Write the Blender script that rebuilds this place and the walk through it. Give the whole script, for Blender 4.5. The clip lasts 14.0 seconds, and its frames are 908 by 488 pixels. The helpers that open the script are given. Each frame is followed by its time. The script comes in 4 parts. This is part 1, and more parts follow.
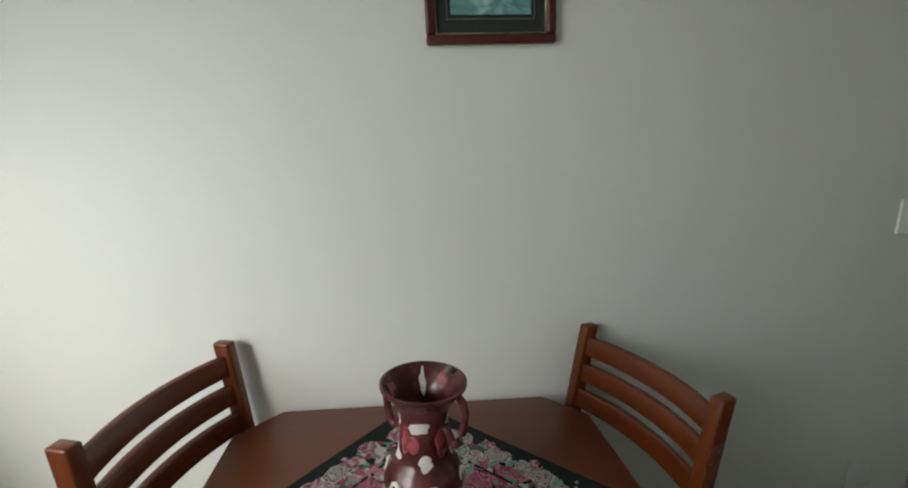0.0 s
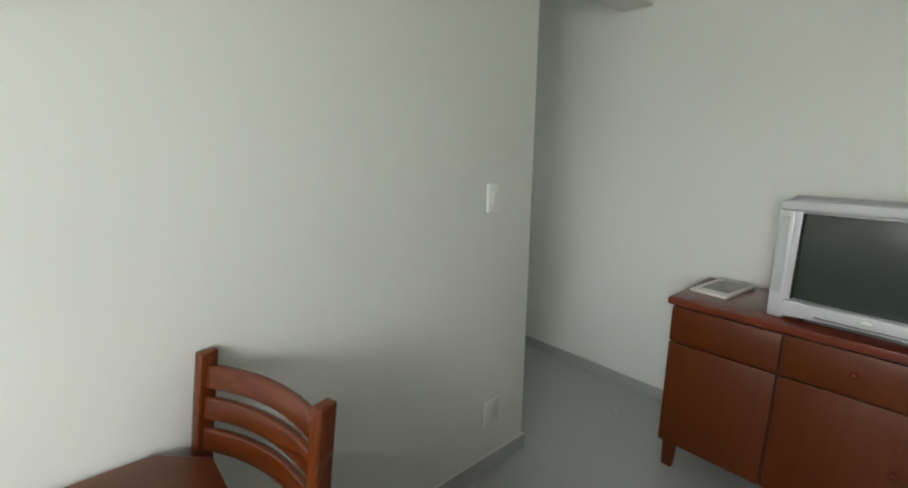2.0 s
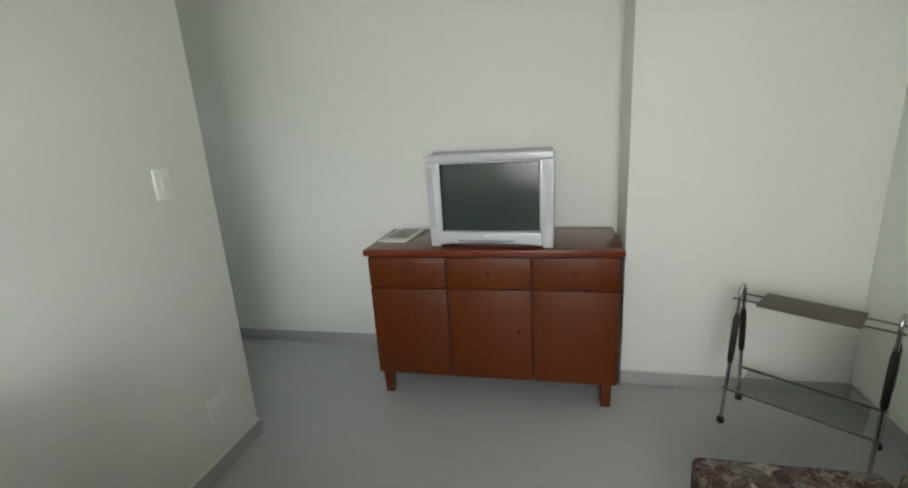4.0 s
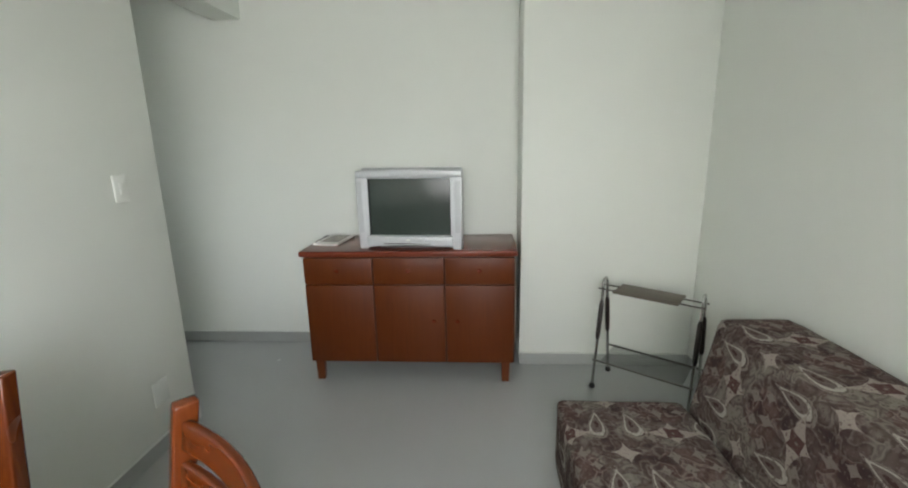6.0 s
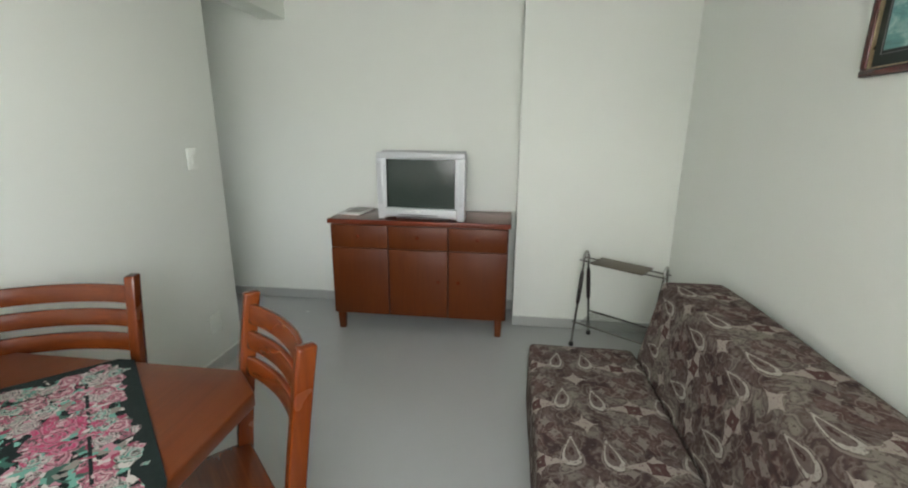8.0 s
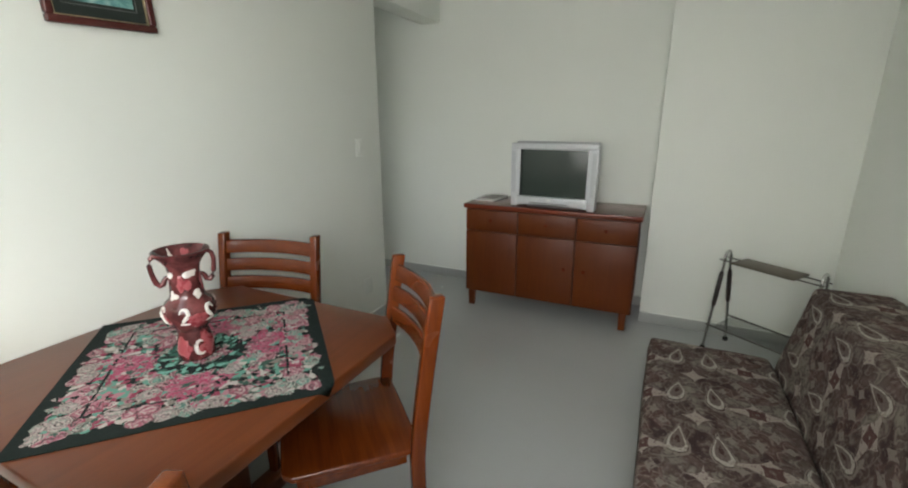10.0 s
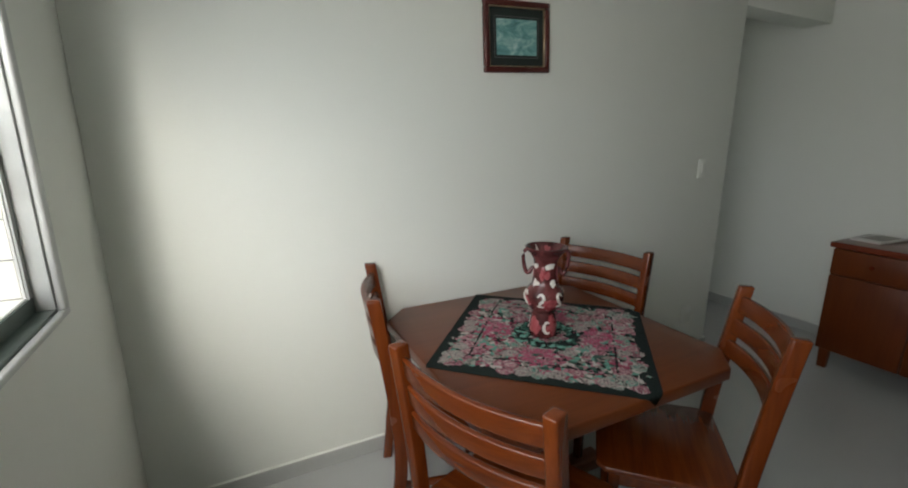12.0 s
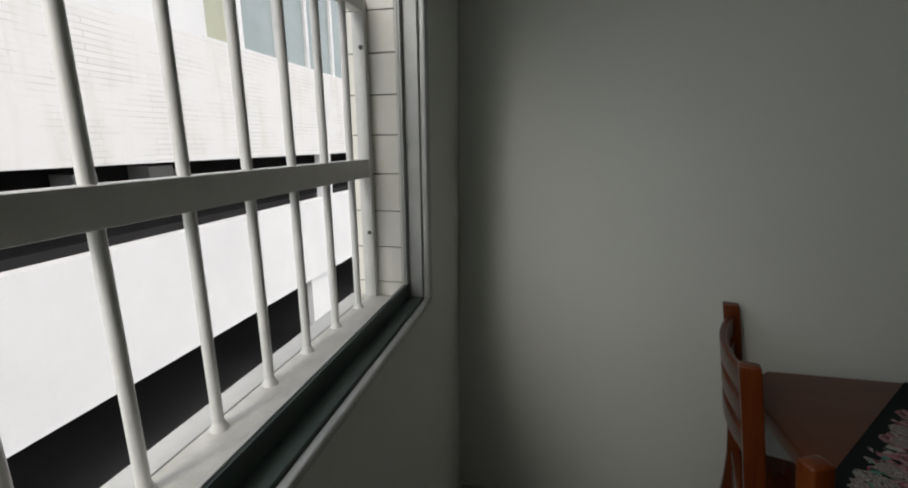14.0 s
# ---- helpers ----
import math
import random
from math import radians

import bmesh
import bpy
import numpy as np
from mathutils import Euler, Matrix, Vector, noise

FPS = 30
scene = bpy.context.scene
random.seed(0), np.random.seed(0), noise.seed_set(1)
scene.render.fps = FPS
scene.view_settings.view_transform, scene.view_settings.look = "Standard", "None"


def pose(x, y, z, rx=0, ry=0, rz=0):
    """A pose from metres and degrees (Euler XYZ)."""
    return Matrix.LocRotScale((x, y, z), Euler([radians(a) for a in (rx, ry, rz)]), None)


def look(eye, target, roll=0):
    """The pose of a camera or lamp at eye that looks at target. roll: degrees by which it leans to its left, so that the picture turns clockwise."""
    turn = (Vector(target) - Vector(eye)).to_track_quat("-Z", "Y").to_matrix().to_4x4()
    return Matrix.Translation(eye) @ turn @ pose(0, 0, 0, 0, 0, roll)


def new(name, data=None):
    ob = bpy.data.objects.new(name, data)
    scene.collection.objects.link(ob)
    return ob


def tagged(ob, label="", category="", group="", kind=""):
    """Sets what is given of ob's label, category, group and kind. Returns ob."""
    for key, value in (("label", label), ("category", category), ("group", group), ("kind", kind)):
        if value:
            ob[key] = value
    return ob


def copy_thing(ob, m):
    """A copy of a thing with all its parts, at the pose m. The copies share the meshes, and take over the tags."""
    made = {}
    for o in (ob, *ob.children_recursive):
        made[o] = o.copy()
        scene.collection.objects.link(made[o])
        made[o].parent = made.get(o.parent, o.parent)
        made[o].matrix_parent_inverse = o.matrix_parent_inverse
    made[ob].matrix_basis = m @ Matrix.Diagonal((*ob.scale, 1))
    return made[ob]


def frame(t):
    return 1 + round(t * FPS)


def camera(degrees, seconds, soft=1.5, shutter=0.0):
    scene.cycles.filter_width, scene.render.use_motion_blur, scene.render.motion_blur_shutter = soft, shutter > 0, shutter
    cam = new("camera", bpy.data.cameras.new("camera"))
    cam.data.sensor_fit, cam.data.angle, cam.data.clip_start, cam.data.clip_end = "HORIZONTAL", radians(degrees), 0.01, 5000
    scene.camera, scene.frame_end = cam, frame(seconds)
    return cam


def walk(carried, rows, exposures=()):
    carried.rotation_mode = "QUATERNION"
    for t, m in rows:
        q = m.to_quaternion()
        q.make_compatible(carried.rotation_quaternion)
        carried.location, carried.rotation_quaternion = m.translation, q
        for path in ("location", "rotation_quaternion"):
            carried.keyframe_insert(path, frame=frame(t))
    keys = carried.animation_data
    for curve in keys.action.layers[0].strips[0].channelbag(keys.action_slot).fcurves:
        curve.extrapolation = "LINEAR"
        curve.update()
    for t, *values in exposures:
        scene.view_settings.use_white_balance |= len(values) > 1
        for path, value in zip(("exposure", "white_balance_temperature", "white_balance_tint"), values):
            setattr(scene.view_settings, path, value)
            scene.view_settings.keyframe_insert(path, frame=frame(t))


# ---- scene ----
cam = camera(91.3, 14.0, soft=2.0)
PATH = [
    (0, (-1.985, -1.322, 1.522), (-1.752, 0.624, 1.121), 0.4),
    (0.5, (-1.888, -1.332, 1.559), (-1.372, 0.555, 1.143), -0.7),
    (0.8, (-1.793, -1.306, 1.527), (-1.068, 0.515, 1.13), -0.3),
    (1, (-1.77, -1.311, 1.542), (-0.932, 0.457, 1.127), -0.3),
    (1.5, (-1.665, -1.305, 1.512), (-0.567, 0.319, 1.116), -0.0),
    (2, (-1.622, -1.308, 1.517), (-0.332, 0.163, 1.103), 0.4),
    (2.2, (-1.606, -1.305, 1.487), (-0.196, 0.058, 1.095), -0.3),
    (2.5, (-1.621, -1.34, 1.51), (-0.073, -0.142, 1.1), -1.2),
    (3, (-1.674, -1.365, 1.492), (0.066, -0.485, 1.047), -2.6),
    (3.5, (-1.723, -1.406, 1.495), (0.12, -0.801, 1.008), -2.7),
    (4, (-1.707, -1.477, 1.469), (0.179, -1.047, 0.96), -3.5),
    (6.5, (-2.269, -1.615, 1.494), (-0.32, -1.51, 1.059), -0.7),
    (7, (-2.376, -1.669, 1.482), (-0.426, -1.549, 1.057), -0.4),
    (7.2, (-2.431, -1.72, 1.485), (-0.485, -1.586, 1.043), 0.1),
    (9.5, (-2.759, -1.855, 1.496), (-0.936, -1.238, 0.954), -0.3),
    (10, (-2.79, -1.904, 1.494), (-1.044, -1.087, 0.96), -0.1),
    (10.5, (-2.849, -1.929, 1.497), (-1.223, -0.883, 0.986), -0.4),
    (11, (-2.925, -1.925, 1.502), (-1.543, -0.565, 1.015), -0.6),
    (11.5, (-2.979, -1.92, 1.509), (-1.849, -0.336, 1.044), -0.8),
    (12, (-3.012, -1.895, 1.514), (-2.14, -0.155, 1.053), -0.2),
    (12.5, (-3.024, -1.818, 1.524), (-2.452, 0.042, 1.062), 0.1),
    (13, (-3.06, -1.724, 1.519), (-2.806, 0.235, 1.054), 0.2),
    (13.3, (-3.107, -1.68, 1.52), (-3.078, 0.261, 1.04), 0.0),
    (13.5, (-3.117, -1.654, 1.512), (-3.234, 0.287, 1.046), 0.6),
    (14, (-3.122, -1.611, 1.511), (-3.518, 0.298, 1.065), -0.3),
]
# exposure follows the phone's own metering: it closes as the window comes into view
EXPOSURE = [(0.0, 2.1, 6550, 11), (0.5, 2.25, 6600, 10.5), (1.0, 2.6, 6650, 10.5), (1.5, 2.85, 6650, 10.5), (3.0, 3.12, 6550, 10.5), (4.2, 3.2, 6520, 10.5),
            (6.5, 3.37, 6500, 10), (9.5, 3.2, 6650, 9.5), (11.0, 2.36, 6750, 9), (11.9, 2.12, 6600, 10.5), (12.5, 1.4, 6550, 11.5), (13.0, 0.85, 6550, 11), (13.3, 0.5, 6550, 11), (14.0, 0.03, 6550, 11)]
walk(cam, [(t, look(eye, target, roll)) for t, eye, target, roll in PATH], EXPOSURE)

# ---- world and light ----
world = bpy.data.worlds.new("overcast_sky")
scene.world = world
world.use_nodes = True
wn = world.node_tree
sky = wn.nodes.new("ShaderNodeTexSky")
sky.sky_type = "NISHITA"
sky.sun_disc = False
sky.sun_elevation = radians(62)
sky.sun_rotation = radians(120)
sky.air_density, sky.dust_density, sky.ozone_density = 1.0, 4.0, 1.0
cloud = wn.nodes.new("ShaderNodeHueSaturation")
cloud.inputs["Saturation"].default_value = 0.3
wn.links.new(sky.outputs[0], cloud.inputs["Color"])
wn.links.new(cloud.outputs[0], wn.nodes["Background"].inputs[0])
wn.nodes["Background"].inputs[1].default_value = 0.30

sun_data = bpy.data.lights.new("sun", "SUN")
sun_data.energy, sun_data.angle, sun_data.color = 0.4, radians(25), (1.0, 0.96, 0.9)
sun = new("sun", sun_data)
sun.matrix_world = look((8, -5, 14), (0, 0, 0))


# sky light that enters by the window opening: straight in, and a slanting beam from the open sky in the south-west
def skylight(name, size, high, watts, at, aim, tint, spread=180.0):
    lamp = bpy.data.lights.new(name, "AREA")
    lamp.shape, lamp.size, lamp.size_y, lamp.energy, lamp.spread = "RECTANGLE", size, high, watts, radians(spread)
    lamp.color = tint
    new(name, lamp).matrix_world = look(at, tuple(a + b for a, b in zip(at, aim)))


skylight("window_skylight", 1.0, 0.95, 2.3, (-3.632, -1.89, 1.60), (1.0, 0.42, -0.28), (0.99, 0.99, 0.98), 118.0)
skylight("window_skylight_slant", 0.60, 1.2, 3.6, (-3.97, -2.64, 2.66), (0.375, 0.92, -0.75), (1.0, 0.95, 0.88), 56.0)


# ---- node helper: arithmetic on sockets ----
class Sock:
    """A value in a material's node tree; the usual operators add math nodes."""

    def __init__(self, tree, out):
        self.tree, self.out = tree, out

    def op(self, kind, *others):
        node = self.tree.nodes.new("ShaderNodeMath")
        node.operation = kind
        for i, v in enumerate((self, *others)):
            if isinstance(v, Sock):
                self.tree.links.new(v.out, node.inputs[i])
            else:
                node.inputs[i].default_value = v
        return Sock(self.tree, node.outputs[0])

    def __add__(self, o): return self.op("ADD", o)
    def __sub__(self, o): return self.op("SUBTRACT", o)
    def __mul__(self, o): return self.op("MULTIPLY", o)
    def __truediv__(self, o): return self.op("DIVIDE", o)
    def __abs__(self): return self.op("ABSOLUTE")
    def frac(self): return self.op("FRACT")
    def lt(self, o): return self.op("LESS_THAN", o)
    def gt(self, o): return self.op("GREATER_THAN", o)
    def least(self, o): return self.op("MINIMUM", o)
    def most(self, o): return self.op("MAXIMUM", o)
    def root(self): return self.op("SQRT")
    def sine(self): return self.op("SINE")
    def flip(self): return (self * -1.0) + 1.0


class Mat:
    """A procedural material under construction."""

    def __init__(self, name, rough=0.5, metal=0.0, spec=0.5):
        self.m = bpy.data.materials.new(name)
        self.m.use_nodes = True
        self.t = self.m.node_tree
        self.b = self.t.nodes["Principled BSDF"]
        self.b.inputs["Roughness"].default_value = rough
        self.b.inputs["Metallic"].default_value = metal
        self.b.inputs["Specular IOR Level"].default_value = spec
        self.co = self.t.nodes.new("ShaderNodeTexCoord").outputs["Object"]

    def scaled(self, s, r=(0, 0, 0)):
        node = self.t.nodes.new("ShaderNodeMapping")
        node.inputs["Scale"].default_value = s if isinstance(s, tuple) else (s, s, s)
        node.inputs["Rotation"].default_value = r
        self.t.links.new(self.co, node.inputs[0])
        return node.outputs[0]

    def xyz(self, vec=None):
        node = self.t.nodes.new("ShaderNodeSeparateXYZ")
        self.t.links.new(vec or self.co, node.inputs[0])
        return [Sock(self.t, o) for o in node.outputs]

    def noise(self, scale, detail=4.0, rough=0.55, vec=None, distort=0.0):
        node = self.t.nodes.new("ShaderNodeTexNoise")
        node.inputs["Scale"].default_value = scale
        node.inputs["Detail"].default_value = detail
        node.inputs["Roughness"].default_value = rough
        node.inputs["Distortion"].default_value = distort
        self.t.links.new(vec or self.co, node.inputs["Vector"])
        return Sock(self.t, node.outputs[0])

    def cells(self, scale, vec=None, feature="F1"):
        node = self.t.nodes.new("ShaderNodeTexVoronoi")
        node.feature = feature
        node.inputs["Scale"].default_value = scale
        self.t.links.new(vec or self.co, node.inputs["Vector"])
        col = self.t.nodes.new("ShaderNodeSeparateColor")
        self.t.links.new(node.outputs["Color"], col.inputs[0])
        return Sock(self.t, node.outputs["Distance"]), [Sock(self.t, o) for o in col.outputs]

    def ramp(self, value, stops, sharp=False):
        node = self.t.nodes.new("ShaderNodeValToRGB")
        if sharp:
            node.color_ramp.interpolation = "CONSTANT"
        el = node.color_ramp.elements
        while len(el) < len(stops):
            el.new(0.5)
        for e, (p, c) in zip(el, stops):
            e.position, e.color = p, (*c, 1)
        self.t.links.new(value.out, node.inputs[0])
        return node.outputs[0]

    def mix(self, f, a, b):
        node = self.t.nodes.new("ShaderNodeMix")
        node.data_type = "RGBA"
        for i, v in ((0, f), (6, a), (7, b)):
            if isinstance(v, Sock):
                self.t.links.new(v.out, node.inputs[i])
            elif isinstance(v, tuple):
                node.inputs[i].default_value = (*v, 1)
            elif isinstance(v, float):
                node.inputs[i].default_value = v
            else:
                self.t.links.new(v, node.inputs[i])
        return node.outputs[2]

    def color(self, out):
        if isinstance(out, tuple):
            self.b.inputs["Base Color"].default_value = (*out, 1)
        else:
            self.t.links.new(out, self.b.inputs["Base Color"])
        return self

    def roughness(self, value, lo, hi):
        self.t.links.new((value * (hi - lo) + lo).out, self.b.inputs["Roughness"])
        return self

    def bump(self, value, strength, depth=0.002):
        node = self.t.nodes.new("ShaderNodeBump")
        node.inputs["Strength"].default_value = strength
        node.inputs["Distance"].default_value = depth
        self.t.links.new(value.out, node.inputs["Height"])
        self.t.links.new(node.outputs[0], self.b.inputs["Normal"])
        return self


def two_tone(name, c1, c2, rough=0.5, metal=0.0, scale=6.0, fine=160.0, bump=0.15, depth=0.001, spec=0.5):
    m = Mat(name, rough, metal, spec)
    broad, grain = m.noise(scale, 5), m.noise(fine, 3)
    m.color(m.ramp(broad * 0.75 + grain * 0.25, [(0.3, c1), (0.7, c2)]))
    m.roughness(broad, max(rough - 0.08, 0.02), min(rough + 0.08, 1.0))
    m.bump(grain, bump, depth)
    return m.m


def wood(name, dark, mid, light, along, rough=0.3, spec=0.5):
    """Varnished wood; along is the axis the grain runs in."""
    m = Mat(name, rough, spec=spec)
    s = [22.0, 22.0, 22.0]
    s[along] = 1.6
    fine = [160.0, 160.0, 160.0]
    fine[along] = 5.0
    figure = m.noise(1.0, 6, 0.6, m.scaled(tuple(s)), 1.2)
    pores = m.noise(1.0, 3, 0.6, m.scaled(tuple(fine)))
    tone = m.noise(2.5, 3)
    m.color(m.ramp(figure * 0.55 + pores * 0.2 + tone * 0.25, [(0.32, dark), (0.5, mid), (0.7, light)]))
    m.roughness(m.noise(5.0, 2), rough - 0.03, rough + 0.05)
    m.bump(pores, 0.12, 0.0006)
    return m.m


# ---- materials ----
def wall_paint(name, c):
    m = Mat(name, 0.6, spec=0.3)
    broad, roll = m.noise(1.3, 5), m.noise(220.0, 3)
    lo = tuple(v * 0.95 for v in c)
    m.color(m.mix(broad, lo, c))
    m.bump(roll * 0.7 + m.noise(14.0, 4) * 0.9, 0.14, 0.0018)
    return m.m


M_WALL = wall_paint("white_wall_paint", (0.785, 0.815, 0.755))
M_CEIL = wall_paint("ceiling_paint", (0.82, 0.82, 0.80))


def floor_tile(name, c1, c2, rough):
    m = Mat(name, rough, spec=0.5)
    cloud, speck = m.noise(1.1, 3, 0.5), m.noise(320.0, 2)
    m.color(m.ramp(cloud * 0.55 + speck * 0.45, [(0.32, c1), (0.68, c2)]))
    m.roughness(m.noise(2.0, 3), rough - 0.04, rough + 0.06)
    m.bump(speck, 0.015, 0.0004)
    return m.m


M_FLOOR = floor_tile("grey_porcelain", (0.392, 0.408, 0.397), (0.428, 0.445, 0.433), 0.24)
M_BASE = floor_tile("grey_porcelain_skirting", (0.36, 0.375, 0.36), (0.42, 0.435, 0.415), 0.35)
CHERRY = ((0.066, 0.0115, 0.0022), (0.112, 0.0225, 0.0036), (0.155, 0.037, 0.0064))
M_CHAIR_Z = wood("varnished_wood_upright", *CHERRY, 2, 0.25, 0.5)
M_CHAIR_X = wood("varnished_wood_across", *CHERRY, 0, 0.25, 0.5)
M_TABLE = wood("varnished_table_wood", (0.082, 0.0175, 0.0036), (0.112, 0.0265, 0.0055), (0.136, 0.036, 0.0085), 0, 0.30, 0.4)
M_SIDE = wood("sideboard_wood", (0.086, 0.0165, 0.0016), (0.104, 0.0215, 0.0021), (0.122, 0.028, 0.003), 2, 0.42, 0.3)
M_SIDE_TOP = wood("sideboard_top_wood", (0.10, 0.018, 0.008), (0.145, 0.028, 0.012), (0.18, 0.04, 0.016), 1, 0.22)
M_GAP = two_tone("dark_joint", (0.040, 0.010, 0.004), (0.055, 0.014, 0.006), 0.8)
M_SILVER = two_tone("silver_plastic", (0.51, 0.53, 0.54), (0.58, 0.60, 0.61), 0.35, 0.1, 3.0, 400.0, 0.03)
M_SILVER_DK = two_tone("grey_speaker_plastic", (0.43, 0.45, 0.46), (0.49, 0.51, 0.52), 0.45, 0.1, 3.0, 700.0, 0.25)
M_TVBACK = two_tone("dark_grey_plastic", (0.10, 0.10, 0.10), (0.14, 0.14, 0.14), 0.5)
M_SCREEN = two_tone("picture_tube_glass", (0.036, 0.050, 0.042), (0.046, 0.060, 0.051), 0.24, 0.0, 2.0, 50.0, 0.0)
M_BLACK = two_tone("black_rubber", (0.012, 0.012, 0.012), (0.025, 0.025, 0.025), 0.6)
M_CHROME = two_tone("worn_chrome", (0.52, 0.52, 0.50), (0.66, 0.66, 0.64), 0.22, 1.0, 20.0, 200.0, 0.05)
M_ROD = two_tone("tarnished_rod", (0.10, 0.095, 0.085), (0.17, 0.16, 0.15), 0.35, 0.8, 25.0, 200.0, 0.1)
M_GRIP = two_tone("dark_brown_plastic", (0.012, 0.007, 0.006), (0.024, 0.013, 0.010), 0.35)
M_TRAY = wood("brown_tray_laminate", (0.085, 0.068, 0.05), (0.115, 0.095, 0.07), (0.14, 0.115, 0.09), 1, 0.5)
M_PLATE = two_tone("white_plastic", (0.72, 0.75, 0.69), (0.77, 0.80, 0.74), 0.45, 0.0, 5.0, 90.0, 0.03)
M_SOCKET = two_tone("painted_over_plastic", (0.62, 0.65, 0.60), (0.66, 0.69, 0.64), 0.65, 0.0, 5.0, 90.0, 0.03, spec=0.3)
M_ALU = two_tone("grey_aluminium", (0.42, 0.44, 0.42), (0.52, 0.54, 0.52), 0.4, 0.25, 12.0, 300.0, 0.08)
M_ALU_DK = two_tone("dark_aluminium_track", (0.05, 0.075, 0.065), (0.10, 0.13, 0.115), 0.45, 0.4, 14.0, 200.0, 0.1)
M_GRILLE = two_tone("white_enamel_metal", (0.58, 0.58, 0.55), (0.69, 0.69, 0.66), 0.4, 0.0, 18.0, 140.0, 0.12)
M_SILL = two_tone("dirty_white_sill", (0.46, 0.45, 0.40), (0.68, 0.67, 0.62), 0.6, 0.0, 14.0, 90.0, 0.3, 0.002)
M_TILE = two_tone("cream_glazed_tile", (0.82, 0.80, 0.72), (0.88, 0.86, 0.78), 0.2, 0.0, 5.0, 40.0, 0.05)
M_GROUT = two_tone("grey_grout", (0.22, 0.21, 0.19), (0.30, 0.29, 0.26), 0.9)
M_MAROON = wood("maroon_frame_wood", (0.045, 0.010, 0.008), (0.075, 0.016, 0.013), (0.11, 0.025, 0.02), 0, 0.25)
M_GOLD = two_tone("gilt_lip", (0.40, 0.30, 0.17), (0.62, 0.50, 0.32), 0.3, 0.8, 30.0, 200.0, 0.1)
M_MAT = two_tone("black_green_mount", (0.008, 0.014, 0.011), (0.014, 0.022, 0.018), 0.6)
M_PAPER = two_tone("white_paper", (0.66, 0.66, 0.62), (0.76, 0.76, 0.72), 0.5)
M_PRINT = two_tone("grey_printed_photo", (0.10, 0.10, 0.085), (0.36, 0.34, 0.28), 0.4, 0.0, 22.0, 60.0, 0.0)


def painting():
    m = Mat("sea_painting", 0.35)
    n = m.noise(11.0, 6, 0.65, m.scaled((1.0, 1.0, 2.0)), 0.8)
    m.color(m.ramp(n, [(0.30, (0.05, 0.16, 0.15)), (0.46, (0.13, 0.32, 0.31)), (0.58, (0.30, 0.50, 0.47)), (0.72, (0.62, 0.72, 0.68))]))
    m.bump(n, 0.2, 0.001)
    return m.m


M_PAINT = painting()


def shelf_glass():
    m = Mat("smoked_glass", 0.06, spec=0.3)
    m.color((0.07, 0.08, 0.06))
    m.b.inputs["Alpha"].default_value = 0.2
    return m.m


M_SHELF = shelf_glass()


